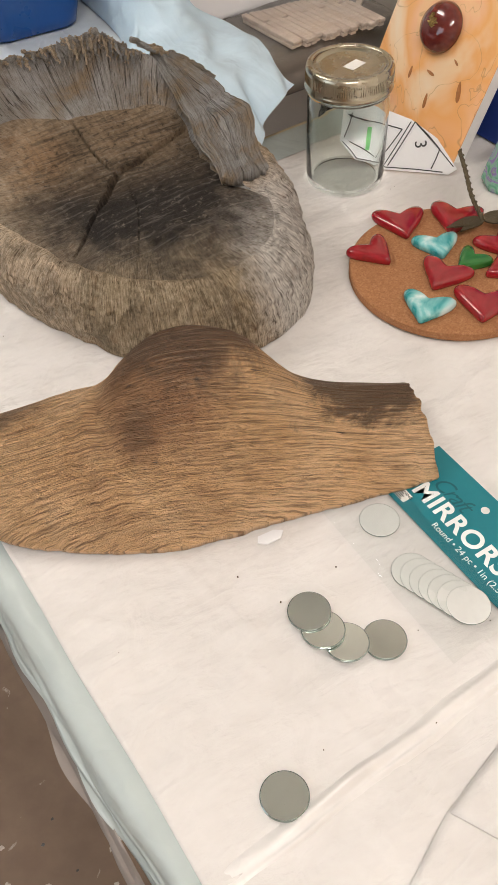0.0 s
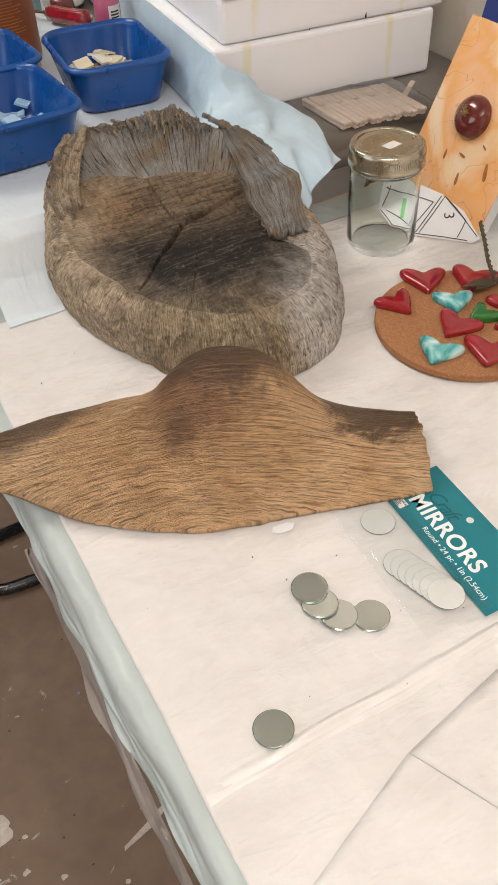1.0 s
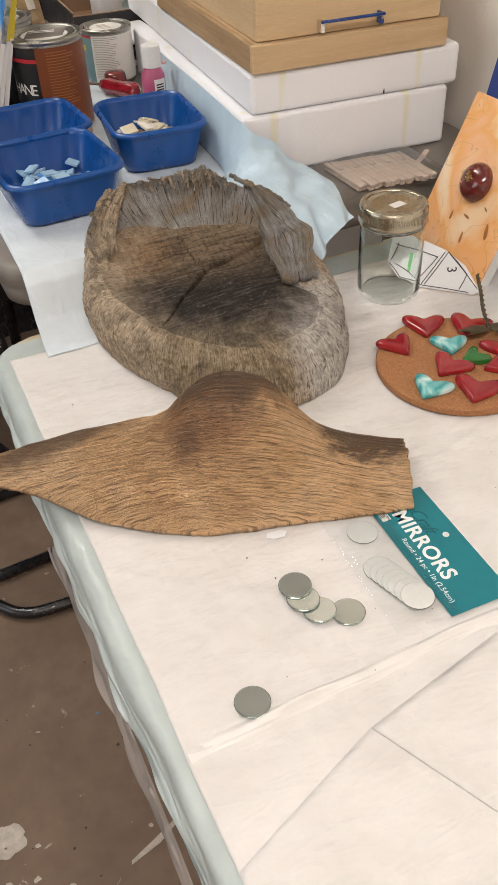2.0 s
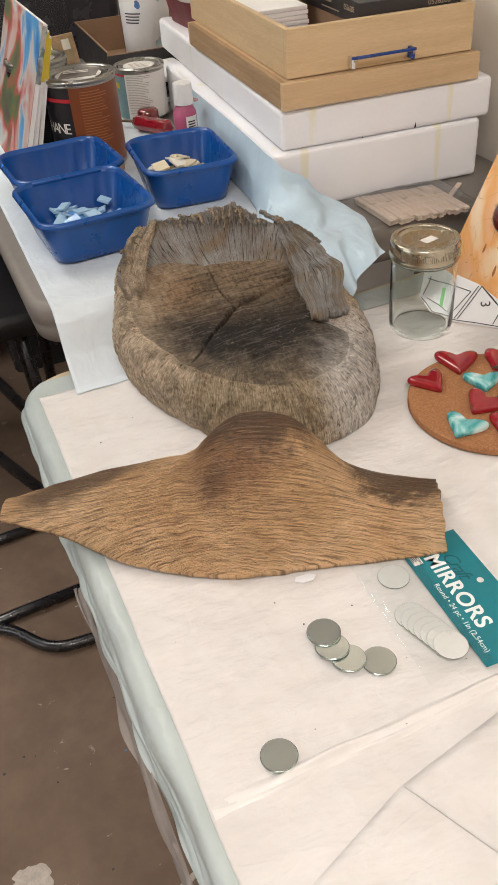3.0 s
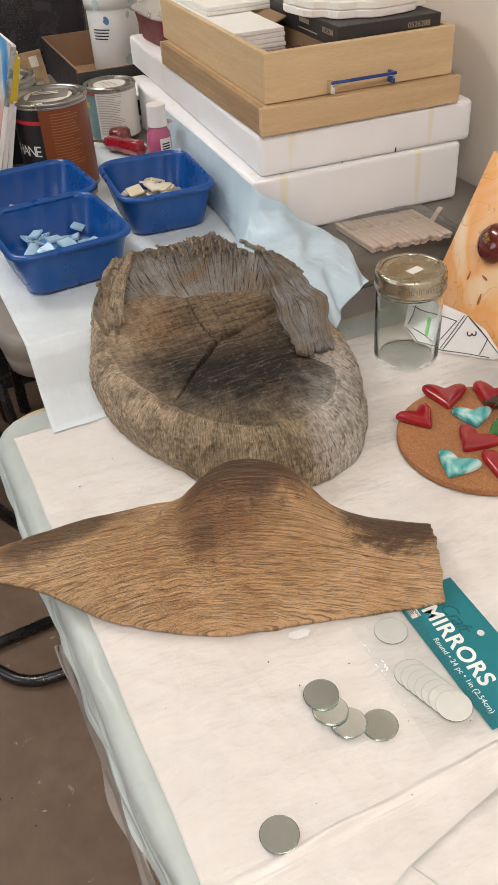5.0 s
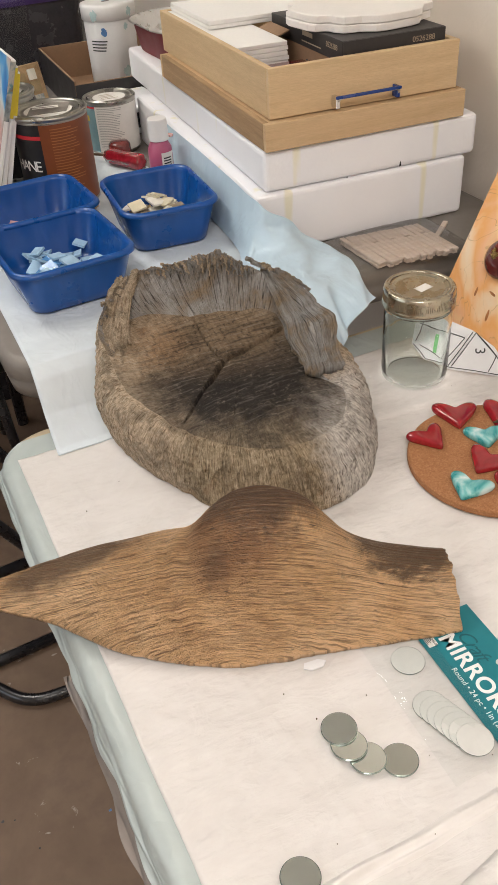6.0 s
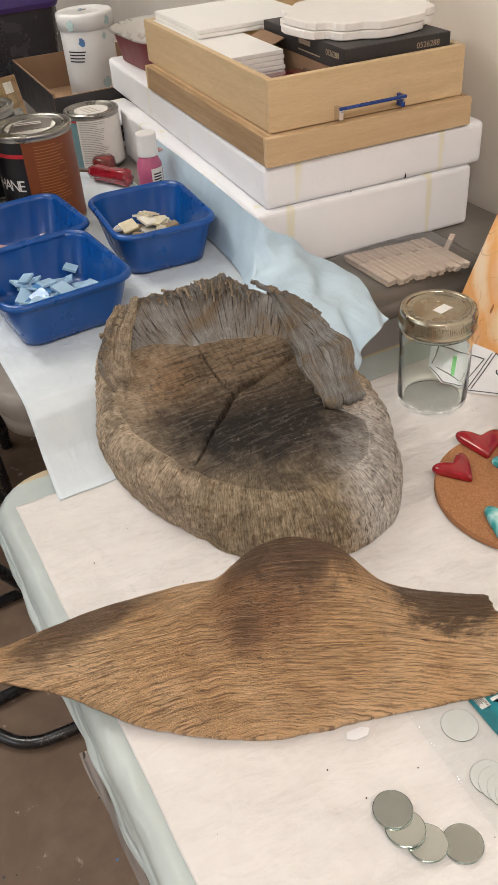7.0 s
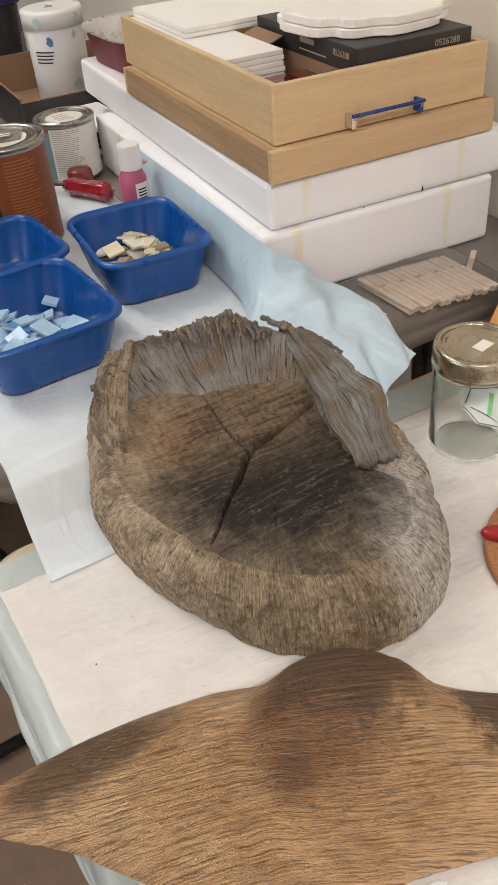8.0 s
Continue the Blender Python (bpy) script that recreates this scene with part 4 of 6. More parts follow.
    # splinters on the shell
    def sliver(p0, p1, w, th, seed, mat, up=(0, 0, 1), n=22, m=26):
        a, b = Vector(p0), Vector(p1)
        d = (b - a).normalized()
        s = d.cross(Vector(up)).normalized()
        nn = s.cross(d)

        def fn(u, v):
            ang = TAU * u
            taper = (0.45 + 0.55 * math.sin(math.pi * min(1, v * 1.1 + 0.12))) * (1 + 0.35 * nz(v, seed, 0, 5))
            rr = 1 + 0.30 * nz(math.cos(ang) * 1.5, math.sin(ang) * 1.5 + seed, v * 0.8, 1.7) + 0.45 * nz(math.cos(ang) * 5, math.sin(ang) * 5, v * 0.9 + seed, 1.3)
            p = a.lerp(b, v) + s * math.cos(ang) * w * taper * rr + nn * math.sin(ang) * th * taper * rr
            return tuple(p + Vector((0.003 * nz(v, seed, 1, 6), 0.003 * nz(v, seed, 2, 6), 0)) - origin)
        vsl, fsl = sheet(fn, n, m, True)
        fsl = fsl + [tuple(range(n - 1, -1, -1)), tuple(m * n + i for i in range(n))]
        o = new("sliver", with_uv(finish("sliver", (vsl, fsl), mat, True), [(i / n * 0.6 + seed, j / m * 0.5) for j in range(m + 1) for i in range(n)]))
        o.parent = root
        return tagged(o, "splintered grey bark sliver")

    for k, (p0, p1, w, th) in enumerate((
            ((0.122, 0.626, 0.880), (0.100, 0.596, 0.872), 0.0050, 0.0045), ((0.070, 0.566, 0.848), (0.066, 0.536, 0.830), 0.0036, 0.0045), ((0.084, 0.580, 0.858), (0.079, 0.546, 0.836), 0.0034, 0.0045),
            ((0.262, 0.592, 0.866), (0.274, 0.572, 0.862), 0.0040, 0.0030), ((0.276, 0.576, 0.862), (0.290, 0.554, 0.855), 0.0042, 0.0028), ((0.286, 0.556, 0.856), (0.300, 0.534, 0.846), 0.0042, 0.0028),
            ((0.250, 0.600, 0.874), (0.262, 0.576, 0.866), 0.0030, 0.0030))):
        sliver(p0, p1, w, th, k + 1, M["bark"] if k < 4 else M["shell"], n=30, m=40)
    rnd = random.Random(31)
    for k in range(130):
        th = 58 + 74 * (k + rnd.random()) / 130
        i = int((th + 180) / 360 * NT)
        _, ca, sa, rb, rf, h, w, zf, rt, zt, _ = col[i]
        crest = math.exp(-((th - 76) / 16) ** 2)
        if th > 100 and k % 3:
            continue
        r0 = rt + rnd.uniform(-0.006, 0.004)
        r1 = r0 - rnd.uniform(0.006, 0.016) * (0.5 + crest)
        t0 = zt + rnd.uniform(-0.003, 0.0015) * (0.4 + crest)
        frac = (rt - r1) / max(0.01, rt - rf)
        t1 = zt + (zf - zt) * frac * 0.8 + rnd.uniform(0.0, 0.003)
        da = radians(rnd.uniform(-3, 3))
        sliver((c.x + r0 * ca, c.y + r0 * sa, t0), (c.x + r1 * math.cos(radians(th) + da), c.y + r1 * math.sin(radians(th) + da), t1), rnd.uniform(0.0010, 0.0024), rnd.uniform(0.0010, 0.0018), 20 + k, M["bark"] if k % 2 else M["shell"], n=7, m=8)


build_stump()


# ---- the brown driftwood piece with a hump ----
def build_driftwood():
    tip, d, n = Vector((-0.145, 0.325)), Vector((0.903, -0.430)), Vector((0.430, 0.903))
    front = [(0.0, -0.012), (0.03, -0.022), (0.06, -0.029), (0.122, -0.061), (0.172, -0.072), (0.2226, -0.078), (0.272, -0.070), (0.323, -0.062), (0.373, -0.057), (0.408, -0.050)]
    rear = [(0.0, 0.014), (0.03, 0.030), (0.057, 0.044), (0.109, 0.066), (0.168, 0.080), (0.22, 0.080), (0.27, 0.074), (0.31, 0.066), (0.35, 0.054), (0.408, 0.043)]
    crown = [(0.0, 0.006), (0.06, 0.018), (0.12, 0.034), (0.155, 0.043), (0.2, 0.041), (0.3, 0.038), (0.36, 0.028), (0.408, 0.019)]
    foot = [(0.0, 0.762), (0.06, 0.758), (0.12, 0.752), (0.2, 0.7475), (0.3, 0.747), (0.412, 0.748)]
    NS, NV = 300, 270

    def soft(tab, s):
        return (along(tab, s - 0.012) + along(tab, s) + along(tab, s + 0.012)) / 3

    def surf(s, q):
        vf, vb = soft(front, s), soft(rear, s)
        vf += 0.0016 * nz(s, 1, 0, 40) + 0.0010 * nz(s, 2, 0, 130)
        v = (vf + vb) / 2 + q * (vb - vf) / 2
        hump = math.exp(-(((s - 0.247) / (0.063 if s < 0.247 else 0.064)) ** 2 + ((v - 0.012) / (0.058 if v < 0.012 else 0.050)) ** 2) ** 1.55)
        z = soft(foot, s) + soft(crown, s) * max(0, 1 - abs(q) ** 2.4) ** 0.8 + 0.066 * hump
        dip = math.exp(-((s - 0.196) / 0.016) ** 2 - ((v + 0.022) / 0.026) ** 2)
        z -= 0.011 * dip
        curl = math.hypot((s - 0.250) / 0.92, v - 0.004)
        z += 0.7 * (0.0030 * math.exp(-((curl - 0.088) / 0.007) ** 2) - 0.0026 * math.exp(-((curl - 0.074) / 0.007) ** 2) + 0.0016 * math.exp(-((curl - 0.104) / 0.006) ** 2)) * step(0.262, 0.200, s) * step(0.05, 0.02, v)
        flow = v + 0.040 * hump + 0.004 * math.sin(s * 16 + 0.6) - 0.010 * dip
        z += (1 - abs(q) ** 6) * (0.0011 * nz(s * 6, flow * 110, 0, 1) + 0.0013 * nz(s * 12, flow * 330, 3, 1) + 0.0018 * nz(s, v, 5, 26))
        return v, z, flow
    vs, uv = [], []
    for j in range(NV + 1):
        for i in range(NS + 1):
            s, q = 0.408 * i / NS, -1 + 2 * j / NV
            v, z, flow = surf(s, q)
            e = s + (0.0022 * nz(v, 0, 0, 110) + 0.003 * nz(v, 4, 0, 40)) * step(0.386, 0.408, s)
            p = tip + d * e + n * v
            vs.append((p.x, p.y, z)), uv.append((s, flow))
    w, top = NS + 1, len(vs)
    for j in range(NV + 1):
        for i in range(NS + 1):
            x, y, z = vs[j * w + i]
            s, q = 0.408 * i / NS, -1 + 2 * j / NV
            lowest = max(T1 + 0.0022, soft(foot, s) - 0.0045)
            vs.append((x - 0.0015 * n.x * q, y - 0.0015 * n.y * q, min(lowest, z - 0.002))), uv.append(uv[j * w + i])
    fs, mi = [], []
    for j in range(NV):
        for i in range(NS):
            a = j * w + i
            fs += [(a, a + 1, a + w + 1, a + w), (top + a + w, top + a + w + 1, top + a + 1, top + a)]
            mi += [0, 1]
    rim = list(range(w)) + [j * w + NS for j in range(1, NV + 1)] + [NV * w + i for i in range(NS - 1, -1, -1)] + [j * w for j in range(NV - 1, 0, -1)]
    for a, b in zip(rim, rim[1:] + rim[:1]):
        fs.append((b, a, a + top, b + top)), mi.append(2 if a % w == NS else 1)
    origin = Vector((0.06, 0.22, T1))
    me = finish("driftwood_piece", ([tuple(Vector(v) - origin) for v in vs], fs), [M["drift"], M["drift"], M["drift_end"]], True)
    me.polygons.foreach_set("material_index", mi)
    lay = me.uv_layers.new(name="UVMap")
    for p in me.polygons:
        for li, vi in zip(p.loop_indices, p.vertices):
            lay.data[li].uv = uv[vi]
    ob = new("driftwood_piece", me)
    ob.location = origin
    tagged(ob, "brown grained driftwood piece with a rounded hump", "driftwood")


build_driftwood()


# ---- mirrors, their pack and other things on the near table ----
def mirror_disc(at, tilt=(0, 0), group="loose round mirrors"):
    r = 0.0138
    ob = thing("round_mirror", "small round craft mirror lying on the pad", "mirror", at, group)
    ob.matrix_world = pose(*at, tilt[0], tilt[1], 0)
    part("edge", lathe([(r - 0.0005, 0), (r, 0.0003), (r, 0.0010), (r - 0.0004, 0.0013)], 56), M["mirror_edge"], ob)
    part("silver_face", lathe([(r - 0.0007, 0.0013), (r - 0.0007, 0.0015)], 56), M["mirror"], ob)
    return ob


PADZ = T1 + 0.0016
mirror_disc((-0.013, -0.0078, PADZ + 0.0004), (-1.6, 0.9))
mirror_disc((0.0915, 0.0320, PADZ + 0.0003), (-1.2, -0.3))
mirror_disc((0.0712, 0.0435, PADZ + 0.0018), (-3.2, 2.6))
mirror_disc((0.0640, 0.0580, PADZ + 0.0036), (-3.4, 2.4))
mirror_disc((0.0640, 0.0722, PADZ + 0.0054), (0.8, -1.6))


def build_mirror_pack():
    pk = thing("mirror_pack", "pack of craft mirrors with a teal header card", "packaging", (0.163, 0.060, PADZ), turn=-2.2)
    card = part("header_card", block(0.001, 0.059, -0.070, 0.070, 0.0016, 0.0022, 0.0002, 1), M["teal"], pk, "teal printed header card")
    up = 0.0023
    turn = pose(0, 0, 0, 0, 0, -90)
    lettering("title", "MIRRORS", 0.0200, M["ink"], card, pose(0.0165, 0.0500, up) @ turn, 1.06, 0.0005)
    lettering("script_word", "Craft", 0.018, M["teal_ink"], card, pose(0.0315, 0.0470, up) @ turn, 0.85, -0.0001, 0, 0.35)
    lettering("small_print", "Round \u2022 24 pc \u2022 1in (2.54cm)", 0.0066, M["ink"], card, pose(0.0080, 0.0190, up) @ turn, 1.0)
    lab = part("warning_label", block(0.0045, 0.0130, 0.0440, 0.0600, up, up + 0.0001), M["label_white"], card, "white warning label")
    lettering("warning", "WARNING", 0.0034, M["dark_ink"], lab, pose(0.0098, 0.0590, up + 0.0003) @ turn)
    part("print_bars", moved(bars(4, 0.014, 0.0007, 0.0007, 3), pose(0.0090, 0.0590, up + 0.0003) @ turn), M["dark_ink"], lab)
    ring = [(0.0462 + 0.0030 * math.cos(TAU * k / 20), 0.0075 + 0.0030 * math.sin(TAU * k / 20)) for k in range(20)]
    part("hang_hole", prism(ring, up, up + 0.0002), M["pad"], card, "punched hang hole")

    def bag(u, v):
        x, y = -0.046 + u * 0.060, -0.066 + v * 0.136
        k = math.sin(math.pi * min(1, max(0, u))) ** 0.5
        return x, y, 0.0008 + 0.0030 * k + 0.0009 * nz(x, y, 0, 70) * k + 0.0010 * max(0, 1 - abs(u - 0.12) * 20)
    b = part("clear_bag", sheet(bag, 40, 70), M["clear"], pk, "clear crinkled plastic bag", True)
    b.visible_shadow = False
    spots = [(-0.0175, 0.0420, 0.0)] + [(-0.0250 + 0.0020 * k, -0.0020 - 0.0066 * k, 0.0004 * k) for k in range(7)]
    for x, y, z in spots:
        m = part("packed_mirror", lathe([(0.0132, 0), (0.0137, 0.0004), (0.0137, 0.0012), (0.0132, 0.0015)], 44), M["mirror_back"], pk, "pale mirror inside the bag", at=pose(x, y, z + 0.0002))
        part("rim", lathe([(0.01375, 0.0002), (0.01390, 0.0009), (0.01370, 0.0013)], 44, caps=False), M["mirror_edge"], m)


build_mirror_pack()
solo("tape_scrap", prism([(-0.010, -0.002), (-0.004, -0.005), (0.006, -0.004), (0.010, 0.001), (0.004, 0.004), (-0.008, 0.003)], 0, 0.0012), M["paper"], "small torn white tape scrap beside the driftwood", "scrap", at=pose(0.079, 0.1355, PADZ + 0.0002, 0, 0, -12))


# Grey tint stands in for the jar's own shadow, which its glass doesn't cast.
M["base_glass"] = make_clear("shade_tinted_glass_base", (0.80, 0.82, 0.80))


def build_jar():
    at = (0.396, 0.452, T1 + 0.0022)
    jar = thing("glass_jar", "empty clear glass jar with a tin screw lid", "jar", at)
    out = [(0.0340, 0.0), (0.0365, 0.001), (0.0385, 0.005), (0.0392, 0.012), (0.0392, 0.080), (0.0388, 0.088), (0.0375, 0.094), (0.0372, 0.114)]
    inn = [(0.0352, 0.114), (0.0355, 0.094), (0.0370, 0.086), (0.0374, 0.078), (0.0374, 0.012), (0.0360, 0.007), (0.0340, 0.004), (0.0340, 0.0)]
    g = part("glass_body", lathe(out + inn, 64, caps=False), M["glass"], jar, "clear glass wall", True)
    g.visible_shadow = False
    part("glass_base", lathe([(0.0338, 0.0040), (0.0300, 0.0044), (0.0050, 0.0032), (0.0005, 0.0032)], 48, caps=False), M["base_glass"], jar, "glass base tinted grey for the jar's shade", True)
    part("thread", lathe([(0.0375, 0.0925), (0.0392, 0.0935), (0.0392, 0.0955), (0.0375, 0.0965)], 64, caps=False), M["glass"], jar, smooth=True).visible_shadow = False
    band = part("screw_band", lathe([(0.0398, 0.0985), (0.0412, 0.0975), (0.0418, 0.0990), (0.0412, 0.1005), (0.0408, 0.1020), (0.0408, 0.1150), (0.0400, 0.1185), (0.0385, 0.1195), (0.0345, 0.1195), (0.0340, 0.1182)], 72, caps=False), M["lid"], jar, "champagne tin screw band", True)
    ribs = [moved(([(0.0406, -0.0004, 0.1045), (0.0413, 0, 0.1045), (0.0406, 0.0004, 0.1045), (0.0406, -0.0004, 0.1135), (0.0413, 0, 0.1135), (0.0406, 0.0004, 0.1135)], [(0, 1, 4, 3), (1, 2, 5, 4)]), pose(0, 0, 0, 0, 0, k * 3)) for k in range(120)]
    part("knurling", join(*ribs), M["lid"], band)
    disc = part("lid_disc", lathe([(0.0345, 0.1178), (0.0325, 0.1188), (0.0305, 0.1182), (0.0290, 0.1168), (0.0275, 0.1166), (0.0100, 0.1168), (0.0001, 0.1168)], 64, caps=False), M["lid"], jar, "flat tin lid", True)
    part("sticker", block(-0.0095, 0.0095, -0.0060, 0.0060, 0.1171, 0.1173), M["label_white"], disc, "small white price sticker", at=pose(0.002, -0.004, 0, 0, 0, 12))


build_jar()


def heart(w, h, dome, lobes=0.25, seed=0):
    """A rounded heart-shaped puddle of glass, domed."""
    def ring(k):
        t = TAU * k
        x = 16 * math.sin(t) ** 3
        y = 11.5 * math.cos(t) - 8.5 * math.cos(2 * t) - 1.5 * math.cos(3 * t) - math.cos(4 * t)
        return x / 16 * 0.56 * w, (y + 2.5) / 15 * 0.56 * h
    N = 60
    pts = [ring(k / N) for k in range(N)]
    for _ in range(11):
        pts = [tuple((pts[i - 2][a] + 2 * pts[i - 1][a] + 3 * pts[i][a] + 2 * pts[(i + 1) % N][a] + pts[(i + 2) % N][a]) / 9 for a in (0, 1)) for i in range(N)]
    loops = []
    for s, z in ((0.93, 0.0), (0.985, 0.12), (1.0, 0.33), (0.97, 0.62), (0.88, 0.85), (0.70, 0.97), (0.45, 1.0), (0.2, 1.0), (0.03, 0.99)):
        loops.append([(x * s * (1 + 0.05 * nz(x, y, seed, 60)), y * s, z * dome) for x, y in pts])
    return loft(loops)


def build_trivet():
    at = (0.372, 0.272, T1 + 0.0020)
    tr = solo("cork_trivet", lathe([(0.088, 0.0), (0.090, 0.0015), (0.090, 0.0080), (0.0885, 0.0095), (0.04, 0.0096)], 96), M["cork"], "round brown cork trivet on the pad", "trivet", at=pose(*at))
    z = at[2] + 0.0097
    spec = [("red", 0.377, 0.345, 0.056, 0.046, -28, "large glossy red glass heart at the trivet's rim"), ("red", 0.421, 0.320, 0.056, 0.048, -52, "glossy red glass heart under the metal ornament"), ("red", 0.328, 0.325, 0.046, 0.040, 2, "small glossy red glass heart on cork"),
            ("teal_glass", 0.379, 0.298, 0.048, 0.034, -26, "teal and white marbled glass heart on cork"), ("green", 0.386, 0.264, 0.034, 0.034, -82, "green glass heart on the cork trivet"), ("red", 0.354, 0.264, 0.052, 0.042, -66, "glossy red glass heart on the cork trivet"),
            ("teal_glass", 0.313, 0.240, 0.050, 0.038, -58, "teal and white marbled glass heart beside the trivet's edge"), ("red", 0.354, 0.215, 0.058, 0.044, -48, "long glossy red glass heart on cork"), ("red", 0.424, 0.266, 0.044, 0.038, -10, "glossy red glass heart at the trivet's rim"), ("red", 0.403, 0.238, 0.044, 0.040, -100, "glossy red glass heart on the cork trivet")]
    for k, (m, x, y, w, h, turn, label) in enumerate(spec):
        solo("glass_heart", heart(w, h, 0.0085, seed=k), M[m], label, "glass heart", "glass hearts on the trivet", smooth=True, at=pose(x, y, z, 0, 0, turn))

    orn = thing("metal_ornament", "dark bronze ornament with a twisted stem and flat wings", "ornament", (0.430, 0.296, z + 0.008))
    stem = smoothed([(0.026, 0.062, 0.034), (0.020, 0.045, 0.022), (0.010, 0.024, 0.010), (-0.002, -0.004, 0.004)], 14)
    part("stem", tube(stem, 0.0014, 8), M["bronze"], orn, smooth=True)
    for ph in (0, math.pi):
        coil = [p + Vector((0.0018 * math.cos(k * 0.9 + ph), 0.0018 * math.sin(k * 0.9 + ph), 0.0012 * math.sin(k * 0.9 + ph))) for k, p in enumerate(stem)]
        part("twist_strand", tube(coil, 0.0013, 7), M["bronze"], orn, smooth=True)
    for turn, ln, wd in ((172, 0.040, 0.0075), (190, 0.034, 0.006), (330, 0.040, 0.0075), (305, 0.034, 0.006)):
        leaf = [(ln * t, wd * math.sin(math.pi * t ** 0.6) * sg) for sg, rng in ((1, range(0, 13)), (-1, range(11, 0, -1))) for t in (k / 12 for k in rng)]
        part("wing", prism(leaf, 0, 0.0012), M["bronze"], orn, at=pose(0, 0, 0.003, 4, -5, turn))


build_trivet()


def build_painting():
    """A small stretched canvas leaning on the wall side, with a glass dome and a paper cut-out before it."""
    lean = math.atan2(0.47, 1)
    W, H, D = 0.155, 0.205, 0.018
    cv = thing("orange_painting", "orange and cream poured-paint canvas leaning back", "painting", (0.4985, 0.403, T1 + 0.0035))
    cv.matrix_world = pose(0.4985, 0.403, T1 + 0.0035) @ Matrix.Rotation(lean, 4, "Y") @ pose(0, 0, 0, 0, 0, 0)
    part("canvas_face", block(0.0, 0.002, 0, W, 0, H, 0.0008), M["painting"], cv)
    part("stretcher", block(0.002, D, 0.001, W - 0.001, 0.001, H - 0.001, 0.001), M["canvas"], cv)
    for y, z, s, a in ((0.030, 0.062, 1.0, 20), (0.074, 0.066, 0.6, 80), (0.066, 0.040, 0.75, 10), (0.100, 0.058, 0.6, 5), (0.048, 0.085, 0.4, 60)):
        tear = [(0.005 * s * math.sin(TAU * k / 20) * (0.35 + 0.65 * k / 20 if k <= 10 else 0.35 + 0.65 * (20 - k) / 20), -0.010 * s * math.cos(TAU * k / 20)) for k in range(20)]
        part("paint_drip", prism(tear, 0, 0.0005), M["drip"], cv, at=Matrix.Translation((-0.0002, y, z)) @ Matrix.Rotation(radians(-90), 4, "Y") @ pose(0, 0, 0, 0, 0, 90 + a))
    dome = part("glass_dome", lathe([(0.0243, 0.0), (0.0250, 0.002), (0.0240, 0.007), (0.0200, 0.0125), (0.0130, 0.0160), (0.0060, 0.0172), (0.0005, 0.0174)], 56), M["dome"], cv, "dark red glass cabochon", True, at=Matrix.Translation((0.0, 0.082, 0.108)) @ Matrix.Rotation(radians(-90), 4, "Y"))
    blot = [((0.0035 + 0.003 * abs(math.sin(k * 1.9))) * math.cos(TAU * k / 16), (0.005 + 0.003 * math.sin(k * 2.7)) * math.sin(TAU * k / 16)) for k in range(16)]
    part("gold_mark", prism(blot, 0.0166, 0.0182), M["gold"], dome, "gold leaf mark", at=pose(0.003, 0.001, 0))
    ring = [((0.004 + 0.0015 * math.sin(k * 3.1)) * math.cos(TAU * k / 14), (0.003 + 0.001 * math.sin(k * 1.7)) * math.sin(TAU * k / 14)) for k in range(14)]
    part("gold_mark", prism(ring, 0.0155, 0.0178), M["gold"], dome, "gold leaf mark", at=pose(0.0065, 0.0045, 0))

    blue = thing("blue_board", "deep blue painted board leaning against the wall", "board", (0.560, 0.36, T1 + 0.0035))
    blue.matrix_world = pose(0.560, 0.36, T1 + 0.0035) @ Matrix.Rotation(math.radians(13), 4, "Y")
    part("face_panel", block(0, 0.004, 0.0, 0.20, 0, 0.27, 0.001), M["navy"], blue)
    part("back_frame", block(0.004, 0.014, 0.003, 0.197, 0.003, 0.267, 0.001), M["board"], blue)

    # paper pattern piece leaning on the jar side of the canvas
    pp = thing("paper_pattern", "white paper pattern piece with pen lines and a 3", "paper", (0.432, 0.446, T1 + 0.0025))
    ex, up = Vector((0.68, -0.733, 0)).normalized(), Vector((0.42, 0.39, 0.82)).normalized()
    nrm = ex.cross(up)
    pp.matrix_world = Matrix(((*[ex.x, up.x, nrm.x], 0.432), (*[ex.y, up.y, nrm.y], 0.446), (*[ex.z, up.z, nrm.z], T1 + 0.0025), (0, 0, 0, 1)))
    outline = [(-0.040, 0.024), (-0.022, 0.006), (0.010, 0.000), (0.074, 0.000), (0.082, 0.006), (0.058, 0.034), (0.030, 0.050), (-0.012, 0.062), (-0.040, 0.056)]
    part("sheet", prism(outline, -0.0004, 0.0), M["paper"], pp)
    rows = [((-0.038, 0.024), (-0.020, 0.007)), ((-0.020, 0.007), (0.010, 0.0025)), ((0.010, 0.0025), (0.068, 0.002)), ((0.012, 0.004), (0.034, 0.048)), ((0.008, 0.004), (0.030, 0.048)), ((0.034, 0.048), (0.062, 0.024)), ((0.062, 0.024), (0.056, 0.004)), ((0.002, 0.008), (0.022, 0.040)), ((0.022, 0.040), (-0.034, 0.050)), ((-0.036, 0.028), (-0.030, 0.052)), ((-0.030, 0.024), (0.000, 0.010)), ((0.036, 0.046), (0.078, 0.008))]
    for a, b in rows:
        part("pen_line", tube([(*a, 0.0004), ((a[0] + b[0]) / 2 + 0.0006, (a[1] + b[1]) / 2 + 0.0005, 0.0004), (*b, 0.0004)], 0.00055, 5), M["dark_ink"], pp)
    lettering("number", "3", 0.017, M["dark_ink"], pp, pose(0.036, 0.030, 0.0006, 0, 0, -78))
    part("green_mark", block(-0.012, -0.007, 0.016, 0.040, 0.0001, 0.0004), M["green_ink"], pp, "green marker stroke")

